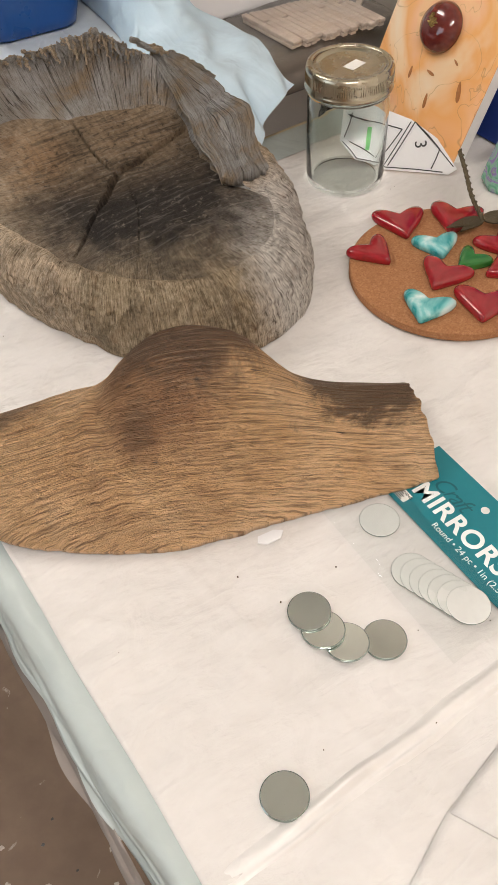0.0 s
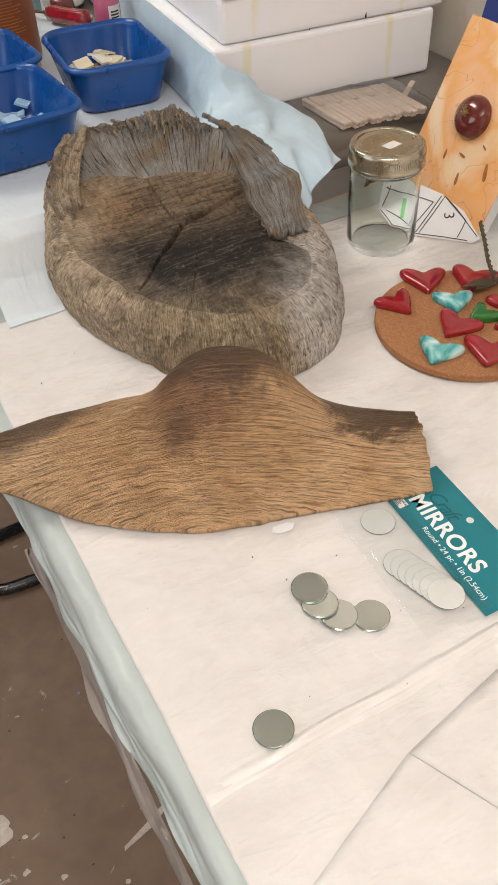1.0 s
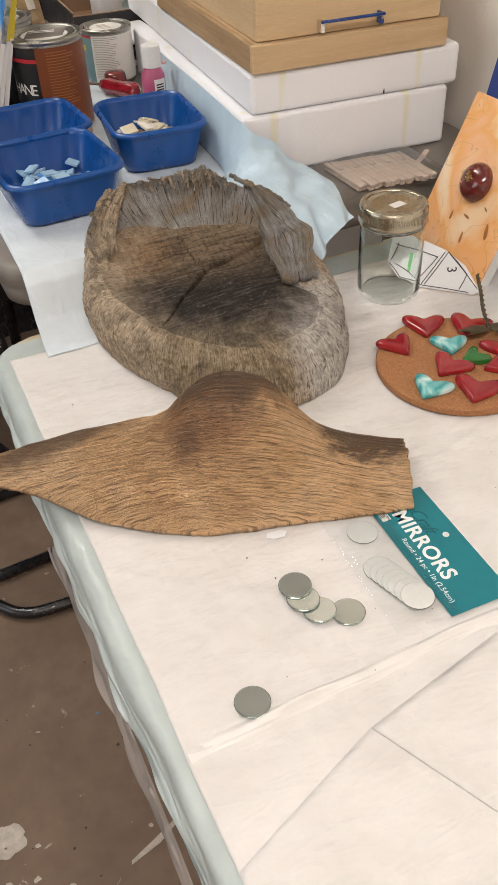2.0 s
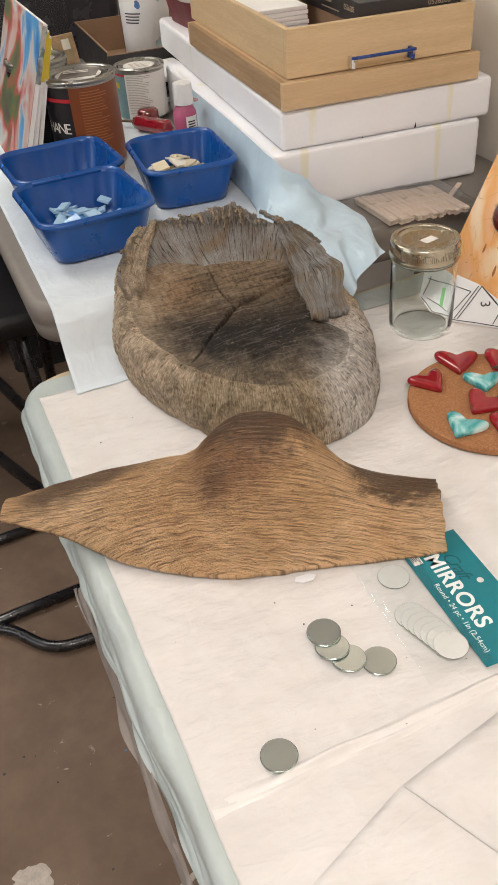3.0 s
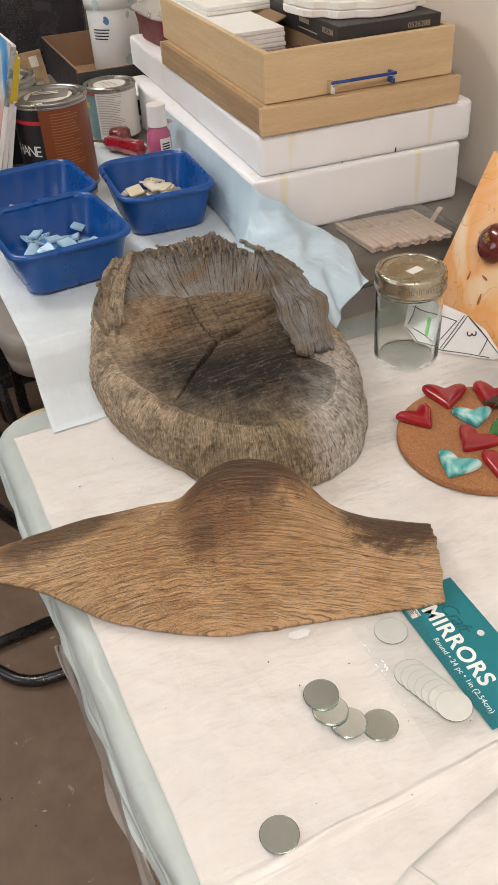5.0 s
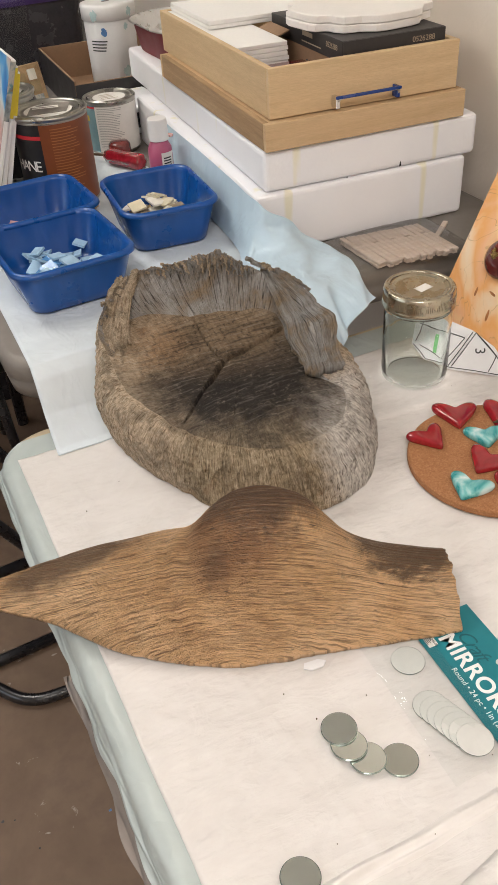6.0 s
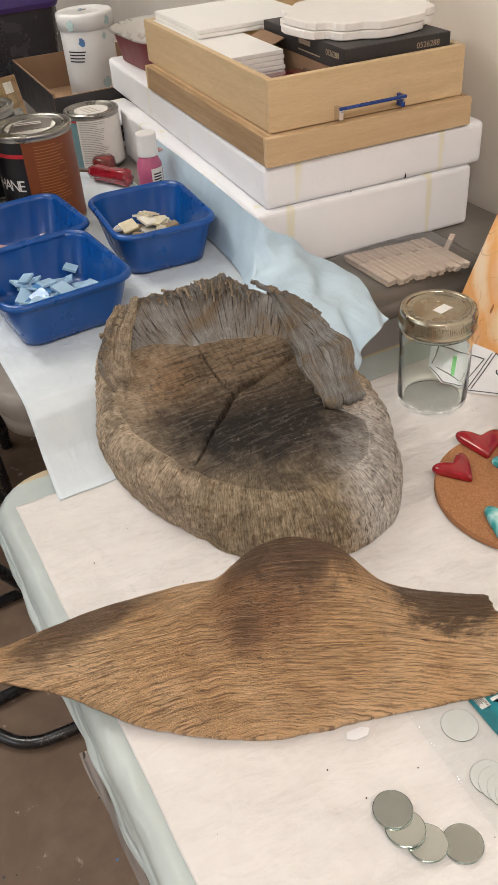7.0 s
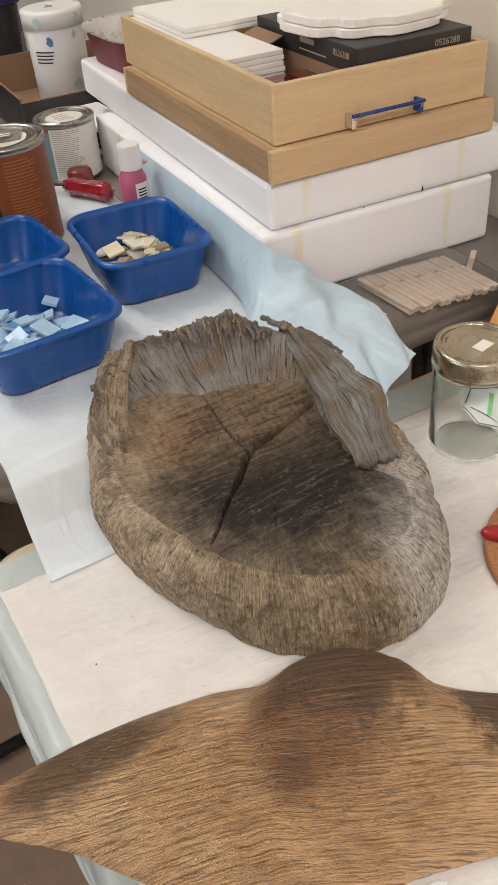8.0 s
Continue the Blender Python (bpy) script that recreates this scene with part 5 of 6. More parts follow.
    mb = [(0.030, 0.0), (0.031, 0.004), (0.028, 0.020), (0.022, 0.042), (0.018, 0.056), (0.014, 0.060), (0.003, 0.061)]
    solo("marbled_glass_piece", lathe(mb, 9), M["marble"], "green and violet marbled glass piece", "ornament", at=pose(0.523, 0.343, T1 + 0.0022, 0, 0, 15))


build_painting()


# ---- things on the far table ----
PAD2 = T2 + 0.0038


def build_bin(at, turn, w, d, label):
    """A small flared plastic bin with a rolled rim and shallow flutes."""
    b = thing("plastic_bin", label, "bin", at, "small blue bins", turn=turn)
    H, t = 0.062, 0.0018

    def loop(k, z, inset=0.0):
        ww, dd = w * (0.80 + 0.20 * k) - 2 * inset, d * (0.80 + 0.20 * k) - 2 * inset
        pts = round_rect(ww, dd, 0.022 + 0.006 * k, 8)
        fine = []
        for i, p in enumerate(pts):
            q = pts[(i + 1) % len(pts)]
            m = max(1, round(math.dist(p, q) / 0.006))
            fine += [(p[0] + (q[0] - p[0]) * j / m, p[1] + (q[1] - p[1]) * j / m) for j in range(m)]
        return fine, z
    ref = loop(1, 0)[0]
    n = len(ref)

    def ring(k, z, inset, flute):
        sx, sy = (w * (0.80 + 0.20 * k) - 2 * inset) / w, (d * (0.80 + 0.20 * k) - 2 * inset) / d
        out = []
        for x, y in ref:
            f = 0.0
            for axis, length in ((x, w), (y, d)):
                side = (abs(abs(y) - d / 2) < 0.004) if axis is x else (abs(abs(x) - w / 2) < 0.004)
                if side:
                    f = max(f, *(math.exp(-((axis - g * length) / 0.004) ** 2) for g in (-0.26, 0.0, 0.26)))
            g = 1 - 0.028 * f * flute
            out.append((x * sx * g, y * sy * g, z))
        return out
    body = [ring(0, 0.0, 0.004, 0), ring(0.02, 0.002, 0.0, 0), ring(0.2, 0.012, 0, 1), ring(0.85, 0.050, 0, 1), ring(0.9, H - 0.006, 0, 0.3), ring(0.96, H, 0.0, 0), ring(0.96, H, t, 0), ring(0.9, H - 0.006, t, 0.3), ring(0.85, 0.050, t, 1), ring(0.2, 0.012, t, 1), ring(0.05, 0.0035, t + 0.003, 0)]
    part("body", loft(body), M["bin"], b, smooth=True)
    rim = [ring(0.955, H - 0.0060, -0.0035, 0), ring(1.0, H - 0.0050, -0.0040, 0), ring(1.01, H - 0.0010, -0.0030, 0), ring(1.0, H + 0.0012, -0.0005, 0), ring(0.97, H + 0.0010, 0.0012, 0), ring(0.955, H - 0.001, 0.0015, 0)]
    part("rim", loft(rim, (False, False)), M["bin"], b, "rolled blue rim", True)
    return b


def tile_mesh(w, d, t):
    return prism([(-w / 2, -d / 2), (w / 2, -d / 2 * 0.96), (w / 2 * 0.97, d / 2), (-w / 2, d / 2)], 0, t)


def fill_bin(at, turn, w, d, kinds, count, seed, label, floor_z=0.0045):
    rnd = random.Random(seed)
    meshes = {}
    for k in range(count):
        m = rnd.choice(kinds)
        sz = rnd.choice((0.016, 0.019, 0.022))
        key = (m, sz)
        if key not in meshes:
            meshes[key] = finish("glass_tile", tile_mesh(sz, sz * rnd.uniform(0.85, 1.2), 0.003), M[m], False)
        layer = k / count
        x, y = rnd.uniform(-0.29, 0.29) * w, rnd.uniform(-0.29, 0.29) * d
        ob = new("glass_tile", meshes[key])
        ob.matrix_basis = pose(*at, 0, 0, turn) @ pose(x, y, 0.0045 + (floor_z + 0.020) * layer * (1 - (2 * x / w) ** 2 * 0.6), rnd.uniform(-22, 22), rnd.uniform(-22, 22), rnd.uniform(0, 180))
        tagged(ob, label, "glass tile", "glass tiles in the bins")


M["sky_tile"] = plain("pale_blue_glass", (0.36, 0.55, 0.72), 0.12, var=0.08)
M["blue_tile"] = plain("blue_glass", (0.10, 0.28, 0.58), 0.12, var=0.08)
M["aqua_tile"] = plain("aqua_glass", (0.22, 0.50, 0.60), 0.12, var=0.08)
M["cream_tile"] = plain("cream_glass", (0.72, 0.66, 0.48), 0.2, var=0.08)
M["ivory_tile"] = plain("ivory_glass", (0.80, 0.77, 0.68), 0.2, var=0.05)
M["tan_tile"] = plain("tan_glass", (0.36, 0.27, 0.15), 0.2, var=0.15)
M["pink_tile"] = plain("pink_glass", (0.62, 0.36, 0.34), 0.2, var=0.08)
BIN_A, BIN_B, BIN_C = ((0.066, 0.772, PAD2), 3.0, 0.152, 0.170), ((0.239, 0.868, PAD2), -5.0, 0.132, 0.168), ((0.072, 0.932, PAD2 + 0.0005), 3.0, 0.158, 0.150)
build_bin(*BIN_A, "blue plastic bin holding pale blue glass tiles")
build_bin(*BIN_B, "blue plastic bin holding cream and tan glass tiles")
build_bin(*BIN_C, "nearly empty blue plastic bin")
fill_bin(*BIN_A, ("sky_tile", "blue_tile", "sky_tile"), 56, 4, "pale blue square glass tile in a bin", 0.012)
fill_bin(*BIN_B, ("cream_tile", "ivory_tile", "tan_tile", "cream_tile"), 52, 8, "cream square glass tile in a bin", 0.012)
fill_bin(*BIN_C, ("pink_tile",), 3, 5, "pink square glass tile in a bin")


def build_foam():
    lo = thing("foam_box", "white polystyrene box standing on the far table", "foam box", (0.320, 0.712, T2 + 0.0006), "polystyrene boxes", turn=-4.0)
    part("body", block(0.0, 0.320, 0.0, 0.575, 0, 0.0825, 0.006, 3), M["foam"], lo, smooth=False)
    hi = thing("foam_box", "white polystyrene lid with faint yellow stains", "foam box", (0.3355, 0.716, T2 + 0.0838), "polystyrene boxes", turn=-5.0)
    part("body", block(0.0, 0.318, 0.0, 0.700, 0, 0.0550, 0.007, 3), M["foam"], hi)
    # Flat dark slivers on the face paint the shade of two small dents.
    for x, z in ((0.118, 0.001), (0.198, 0.002)):
        part("dent_shade", prism([(x, z), (x + 0.0028, z + 0.001), (x + 0.0018, z + 0.0075), (x + 0.0008, z + 0.0045)], 0, 0.0006) if x > 0.15 else prism([(x, z), (x + 0.002, z), (x + 0.001, z + 0.002)], 0, 0.0006), M["dark_ink"], hi, "small dark patch painted as shade", at=Matrix.Translation((0, -0.0001, 0)) @ pose(0, 0, 0, 90, 0, 0))


build_foam()


def build_trays():
    z0 = T2 + 0.1394
    a = thing("wooden_tray", "low tan wooden tray lying on the foam box", "tray", (0.336, 0.708, z0), "stacked wooden trays", turn=-4.2)
    w, d, h, t = 0.290, 0.450, 0.0345, 0.009
    part("front_board", block(0, w, 0, t, 0, h, 0.0012), M["board"], a)
    part("back_board", block(0, w, d - t, d, 0, h, 0.0012), M["board"], a)
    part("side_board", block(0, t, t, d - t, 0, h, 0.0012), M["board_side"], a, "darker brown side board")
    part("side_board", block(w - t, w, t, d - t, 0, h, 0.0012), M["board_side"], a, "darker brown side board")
    part("bottom_panel", block(t, w - t, t, d - t, 0.001, h - 0.0004), M["board"], a)
    z1 = z0 + h + 0.0008
    b = thing("wooden_tray", "pale pine tray with a metal handle, full of craft supplies", "tray", (0.349, 0.720, z1), "stacked wooden trays", turn=-4.4)
    w, d, h = 0.270, 0.458, 0.0600
    part("front_board", block(0, w, 0, t, 0, h, 0.0012), M["pine"], b)
    part("back_board", block(0, w, d - t, d, 0, h, 0.0012), M["pine"], b)
    part("side_board", block(0, t, t, d - t, 0, h, 0.0012), M["pine_side"], b)
    part("side_board", block(w - t, w, t, d - t, 0, h, 0.0012), M["pine_side"], b)
    part("bottom_panel", block(t, w - t, t, d - t, 0.0, 0.004), M["pine"], b)
    hx, hz = 0.089, 0.003
    hd = part("handle", tube(smoothed([(hx, 0.001, hz + 0.004), (hx, -0.010, hz + 0.006), (hx + 0.004, -0.0135, hz + 0.0125), (hx + 0.043, -0.0138, hz + 0.0135), (hx + 0.082, -0.0135, hz + 0.0125), (hx + 0.086, -0.010, hz + 0.006), (hx + 0.086, 0.001, hz + 0.004)], 5), 0.0020, 8), M["chrome"], b, "chrome bow handle", True)
    part("handle_post", block(hx - 0.004, hx + 0.002, -0.014, 0.0, hz + 0.000, hz + 0.0150, 0.001), M["chrome"], hd)
    part("handle_post", block(hx + 0.0835, hx + 0.0885, -0.013, 0.0, hz + 0.001, hz + 0.0155, 0.001), M["blue_film"], hd, "blue film on the handle end")
    part("grip", block(hx - 0.004, hx + 0.089, -0.0160, -0.0125, hz + 0.0120, hz + 0.0158, 0.0010), M["blue_film"], hd, "grip still wrapped in blue film")
    inside = pose(0.349, 0.720, 0, 0, 0, -4.4)
    zb = z1 + 0.0048
    for k in range(5):
        tilt = 0.3 * math.sin(k * 2.3)
        solo("blank_canvas", block(-0.037, 0.037, -0.156, 0.156, 0, 0.0056, 0.0010), M["canvas"], "blank white canvas panel stacked in the tray", "canvas panel", "white canvas panels", at=inside @ pose(0.0475 + 0.0008 * math.sin(k * 3), 0.288 + 0.0015 * math.sin(k * 5), zb + 0.0245 + k * 0.0060, 0, 0, tilt))
    for k in range(2):
        solo("blank_canvas", block(-0.088, 0.088, -0.092, 0.092, 0, 0.0056, 0.0010), M["canvas"], "wide blank white canvas lying over the stack", "canvas panel", "white canvas panels", at=inside @ pose(0.1035, 0.352, zb + 0.0548 + 0.0060 * k, 0, 0, 0.4 * k))
    solo("canvas_block", block(-0.037, 0.037, -0.156, 0.156, 0, 0.024, 0.002), M["canvas"], "thick white canvas block under the panels", "canvas panel", at=inside @ pose(0.0475, 0.288, zb))
    solo("red_tile", block(-0.046, 0.046, -0.056, 0.056, 0, 0.030, 0.002), M["red_tile"], "glossy dark red tile lying in the tray", "tile", at=inside @ pose(0.057, 0.069, zb, 0, 0, 0))
    bx = thing("cardboard_box", "charcoal and kraft cardboard carton standing in the tray", "box", (0, 0, 0))
    bx.matrix_world = inside @ pose(0.108, 0.014, zb)
    W, D, H = 0.146, 0.228, 0.070
    part("body", block(0, W, 0, D, 0, H - 0.026, 0.0008), M["kraft"], bx, "kraft lower half")
    part("lid", block(-0.0008, W + 0.0008, -0.0008, D + 0.0008, H - 0.026, H, 0.0008), M["black_card"], bx, "charcoal printed lid")
    part("front_face", block(-0.0004, W + 0.0004, -0.0020, -0.0008, 0.0, H - 0.0004), M["black_card"], bx, "charcoal printed end")
    left = Matrix.Translation((-0.0012, 0, 0)) @ Matrix(((0, 0, -1, 0), (-1, 0, 0, 0), (0, 1, 0, 0), (0, 0, 0, 1)))
    lettering("word", "OGEE", 0.011, M["dark_ink"], bx, Matrix.Translation((0.0009, 0, 0)) @ left @ pose(-0.112, 0.022, 0))
    part("small_print", moved(bars(1, 0.050, 0.0060, 0.002, 1), left @ pose(-0.120, H - 0.0115, 0.0002)), M["gold_ink"], bx)
    part("small_print", moved(bars(1, 0.062, 0.0016, 0.002, 2), left @ pose(-0.122, H - 0.0195, 0.0002)), M["gold_ink"], bx)
    lettering("number", "0526288", 0.0095, M["gold_ink"], bx, left @ pose(-0.046, H - 0.0130, 0.0002))
    fr = pose(0, -0.0021, 0, 90, 0, 0)
    lettering("number", "0526288", 0.0095, M["gold_ink"], bx, fr @ pose(0.098, H - 0.0130, 0.0002))
    for cx in (0.026, 0.060):
        ringm = lathe([(0.0058, 0.0), (0.0066, 0.0001), (0.0066, 0.0003), (0.0058, 0.0003)], 28, caps=False)
        part("print_ring", ringm, M["gold_ink"], bx, at=fr @ pose(cx, 0.030, 0.0001))
    part("open_flap", block(W - 0.030, W + 0.004, D - 0.002, D + 0.0005, H, H + 0.012), M["kraft"], bx)
    part("side_flap", thick(lambda u, v: (-0.006 - 0.020 * u, D - 0.075 + 0.07 * v, 0.026 + 0.034 * (1 - u * 0.2)), 3, 3, 0.0016), M["kraft"], bx)

    def plaque(z, dx):
        q = [(1.0, 0.0), (1.0, 0.24), (0.95, 0.38), (0.84, 0.44), (0.80, 0.50), (0.80, 0.60), (0.74, 0.72), (0.62, 0.78), (0.52, 0.80), (0.46, 0.86), (0.36, 0.96), (0.20, 1.0), (0.0, 1.0)]
        quarter = [(0.096 * x, 0.096 * y) for x, y in q]
        pts = quarter[:-1] + [(-x, y) for x, y in quarter[::-1]][:-1] + [(-x, -y) for x, y in quarter][:-1] + [(x, -y) for x, y in quarter[::-1]][:-1]
        lp = [[(x * s, y * s, zz) for x, y in pts] for s, zz in ((0.985, 0), (1, 0.001), (1, 0.0085), (0.985, 0.0095))]
        solo("wooden_plaque", loft(lp), M["plaque"], "white primed scalloped plaque lying on the carton", "plaque", "white plaques", at=inside @ pose(0.186 + dx, 0.128, z, 0, 0, 8))
    plaque(zb + H + 0.0006, 0.0), plaque(zb + H + 0.0106, 0.003)


build_trays()


def build_foil_pan():
    z = T2 + 0.1394
    p = thing("foil_pan", "red foil baking pan with a silver inside", "pan", (0.506, 1.305, z))
    w, d = 0.225, 0.27
    lp = []
    for s, zz in ((0.86, 0.0), (0.88, 0.002), (0.96, 0.046), (1.0, 0.050)):
        lp.append([(x * s, y * s, zz) for x, y in round_rect(w, d, 0.09, 12)])
    part("outside", loft(lp, (True, False)), M["red_foil"], p, "red outside", True)
    li = []
    for i, (s, zz) in enumerate(((1.03, 0.0505), (1.0, 0.0520), (0.985, 0.0510), (0.955, 0.046), (0.87, 0.003), (0.5, 0.0025))):
        pts = round_rect(w, d, 0.09, 12)
        li.append([(x * s * (1 + (0.003 if 2 <= i <= 3 else 0) * (-1) ** k), y * s * (1 + (0.003 if 2 <= i <= 3 else 0) * (-1) ** k), zz) for k, (x, y) in enumerate(pts)])
    part("inside", loft(li, (False, True)), M["foil"], p, "silver fluted inside and rolled rim", True)


build_foil_pan()


def build_paint_can(at, r, h, face, panels, label, lid_paper=True):
    c = thing("paint_can", label, "paint can", at, "paint cans")
    part("body", lathe([(r * 0.97, 0), (r * 1.01, 0.002), (r, 0.005), (r, h - 0.008), (r * 1.0, h - 0.006)], 56), M["tin"], c, smooth=True)
    part("top_ring", lathe([(r, h - 0.007), (r * 1.035, h - 0.005), (r * 1.045, h - 0.002), (r * 1.02, h), (r * 0.94, h - 0.0005), (r * 0.90, h - 0.004)], 56, caps=False), M["tin"], c, smooth=True)
    lid = part("lid", lathe([(r * 0.90, h - 0.0045), (r * 0.87, h - 0.0008), (r * 0.82, h - 0.0004), (r * 0.78, h - 0.003), (r * 0.70, h - 0.0036), (0.001, h - 0.0034)], 56, caps=False), M["tin"], c, "dull tin lid", True)
    if lid_paper:
        part("lid_sticker", lathe([(r * 0.64, h - 0.0032), (r * 0.64, h - 0.0030)], 40), M["label_white"], lid, "round white sticker")
        for k in range(4):
            part("sticker_print", block(-r * 0.34, r * (0.1 + 0.06 * k), -0.0012, 0.0012, h - 0.0029, h - 0.0028), M["gold_ink"], lid, at=pose(0, r * (0.3 - 0.2 * k), 0))
    for m, z0, z1, a0, a1, lab in panels:
        part("label_panel", arc_patch(r + 0.0004 + (0.0003 if m in ("red_ink", "yellow") else 0), z0 * h, z1 * h, face + a0, face + a1), M[m], c, lab, True)
    return c


def wrap(can, r, face, a, z, rows, width, hgt, gap, ink, seed):
    """Small print as bars on a can's side."""
    rnd = random.Random(seed)
    out = []
    for i in range(rows):
        w = width * rnd.uniform(0.65, 1.0)
        out.append(arc_patch(r, z - i * (hgt + gap) - hgt, z - i * (hgt + gap), face + a, face + a + math.degrees(w / r), 8))
    part("small_print", join(*out), M[ink], can)


M["grey_ink"] = plain("grey_ink", (0.34, 0.33, 0.32), 0.5)
big_at, small_at = (0.152, 1.078, PAD2), (0.306, 1.275, PAD2)
F1, F2 = -101.5, -105.8
can1 = build_paint_can(big_at, 0.0570, 0.140, F1, (("black", 0.04, 0.93, -95, -20, "black label"), ("red_ink", 0.78, 0.82, -95, -20, "red stripe"), ("red_ink", 0.05, 0.22, -80, -30, "red label foot"), ("orange_label", 0.04, 0.93, -20, 95, "rust brown label")), "paint can with a black and rust brown label")
wrap(can1, 0.0578, F1, -4, 0.124, 22, 0.048, 0.0012, 0.0030, "drip", 1)
lettering("label_word", "HANE", 0.023, M["label_white"], can1, Matrix.Rotation(radians(F1 + 90 - 78), 4, "Z") @ pose(0, -0.0576, 0.062, 90, 0, 0), 0.74, 0, 0.0576)
lab1 = part("lid_wrapper", thick(lambda u, v: (-0.034 + 0.060 * u + 0.010 * v, -0.020 + 0.040 * v, 0.1378 + 0.0035 * math.sin(3 * u) * v), 8, 6, 0.0006), M["greytable"], can1, "grey printed lid label", at=pose(0, 0, 0, 0, 0, -8))
part("print_lines", moved(bars(2, 0.042, 0.0042, 0.004, 6), pose(-0.022, 0.004, 0.1415, 0, 0, -8)), M["label_white"], lab1)
can2 = build_paint_can(small_at, 0.0455, 0.092, F2, (("teal_label", 0.05, 0.92, -95, -38, "grey teal label"), ("red_ink", 0.86, 0.90, -95, -38, "red stripe"), ("yellow", 0.62, 0.72, -80, -58, "yellow lettering patch"), ("label_white", 0.05, 0.90, -38, 95, "white text label")), "small paint can with a teal and white label")
wrap(can2, 0.0462, F2, -33, 0.080, 24, 0.046, 0.0008, 0.0021, "grey_ink", 2)
build_paint_can((0.118, 1.250, PAD2), 0.0520, 0.135, -100, (("black", 0.04, 0.9, -95, 95, "black label"), ("yellow", 0.3, 0.5, 10, 60, "yellow patch")), "paint can with a white lid sticker")


def build_bottle():
    b = thing("paint_bottle", "pink craft paint bottle with a white cap", "bottle", (0.296, 1.000, PAD2))
    b.scale = (1, 1, 1.13)
    part("body", lathe([(0.0165, 0), (0.0185, 0.002), (0.0188, 0.055), (0.0182, 0.066), (0.0135, 0.074), (0.0125, 0.078)], 40), M["pink"], b, "pink bottle body", True)
    part("cap", lathe([(0.0150, 0.076), (0.0156, 0.0765), (0.0156, 0.077), (0.0150, 0.1025), (0.0146, 0.1038), (0.0140, 0.1043), (0.001, 0.1045)], 40), M["white_plastic"], b, "ribbed white cap")
    lb = part("label", arc_patch(0.0191, 0.014, 0.062, -105, -40, 12), M["label_white"], b, "white barcode label", True)
    for k in range(9):
        part("barcode_bar", arc_patch(0.0193, 0.026 + 0.0035 * k, 0.0278 + 0.0035 * k, -96, -56, 8), M["dark_ink"], lb)


build_bottle()


def build_screwdriver():
    s = thing("screwdriver", "screwdriver with a clear red handle lying on the pad", "screwdriver", (0.318, 1.205, PAD2 + 0.014))
    s.matrix_world = pose(0.284, 1.160, PAD2 + 0.014, 0, 0, -61.5)
    prof = [(0.004, -0.042), (0.010, -0.040), (0.0125, -0.028), (0.0115, -0.005), (0.0125, 0.020), (0.0135, 0.034), (0.012, 0.042), (0.004, 0.045)]
    n = 24
    vs, fs = lathe(prof, n)
    vs = [((z), x * (1 + 0.10 * math.cos(6 * math.atan2(y, x))), y * (1 + 0.10 * math.cos(6 * math.atan2(y, x)))) for x, y, z in vs]
    part("handle", (vs, fs), M["red_clear"], s, "clear red fluted handle", True)
    part("shaft", tube([(-0.042, 0, 0), (-0.11, 0, -0.006)], 0.0022, 10), M["wire"], s, "steel shaft")
    b2 = thing("red_clear_cap", "round clear red plastic cap on the pad", "cap", (0.297, 1.222, PAD2))
    part("body", lathe([(0.020, 0), (0.021, 0.002), (0.019, 0.022), (0.015, 0.026), (0.002, 0.027)], 32), M["red_tile"], b2, smooth=True)


build_screwdriver()


def build_clothespins():
    """A bagged row of flat wooden pieces on the far table."""
    p = thing("clothespin_pack", "clear bag of flat wooden clothespins", "clothespins", (0.492, 0.634, T2 + 0.0008), turn=-8)
    for k in range(15):
        x = -0.056 + 0.0079 * k
        for half, y0, y1 in ((0, -0.048, 0.044), (1, -0.050, 0.012), (1, 0.013, 0.045)):
            part("clothespin", block(-0.0036, 0.0036, y0 + 0.003 * math.sin(k * 2), y1, 0, 0.0040, 0.0007, 1), M["clothespin"], p, at=pose(x, 0.0, 0.0005 + 0.0046 * half, 0.5 * math.sin(k + half), 0, 9 + 1.0 * math.sin(k * 3 + half)))
    part("clothespin", block(-0.0036, 0.0036, -0.030, 0.034, 0.0, 0.0040, 0.0007, 1), M["clothespin"], p, "loose slanting clothespin", at=pose(0.074, 0.020, 0.0006, 0, 0, -42))

    def bag(u, v):
        x, y = -0.085 + 0.172 * u, -0.062 + 0.128 * v
        k = (math.sin(math.pi * u) * math.sin(math.pi * v)) ** 0.4
        return x, y, 0.0006 + 0.0165 * k + 0.002 * nz(x, y, 0, 60) * k
    b = part("clear_bag", sheet(bag, 40, 30), M["clear"], p, "clear plastic bag", True, at=pose(0, 0, 0, 0, 0, 6))
    b.visible_shadow = False


build_clothespins()


def build_panels():
    """Painted panels standing on edge and leaning on the paint can."""
    for k in range(3):
        lean = math.radians(20 - 1.5 * k)
        ob = thing("painted_panel", "colourful painted panel leaning on a paint can", "painting", (0.026 + 0.0115 * k, 1.045 + 0.006 * k, PAD2), "painted panels")
        ob.matrix_world = pose(0.026 + 0.0115 * k, 1.045 + 0.006 * k, PAD2 + 0.001) @ Matrix.Rotation(lean, 4, "Y")
        part("painted_face", block(0, 0.0015, 0, 0.30, 0, 0.235 - 0.012 * k, 0.0005, 1), M["collage"], ob)
        part("board", block(0.0015, 0.0085, 0.0005, 0.2995, 0.0005, 0.2345 - 0.012 * k), M["canvas"], ob)
        part("painted_edge", block(0.0010, 0.0088, -0.0008, 0.0004, 0.15, 0.232 - 0.012 * k), M["yellow"] if k else M["mosaic"], ob)


build_panels()


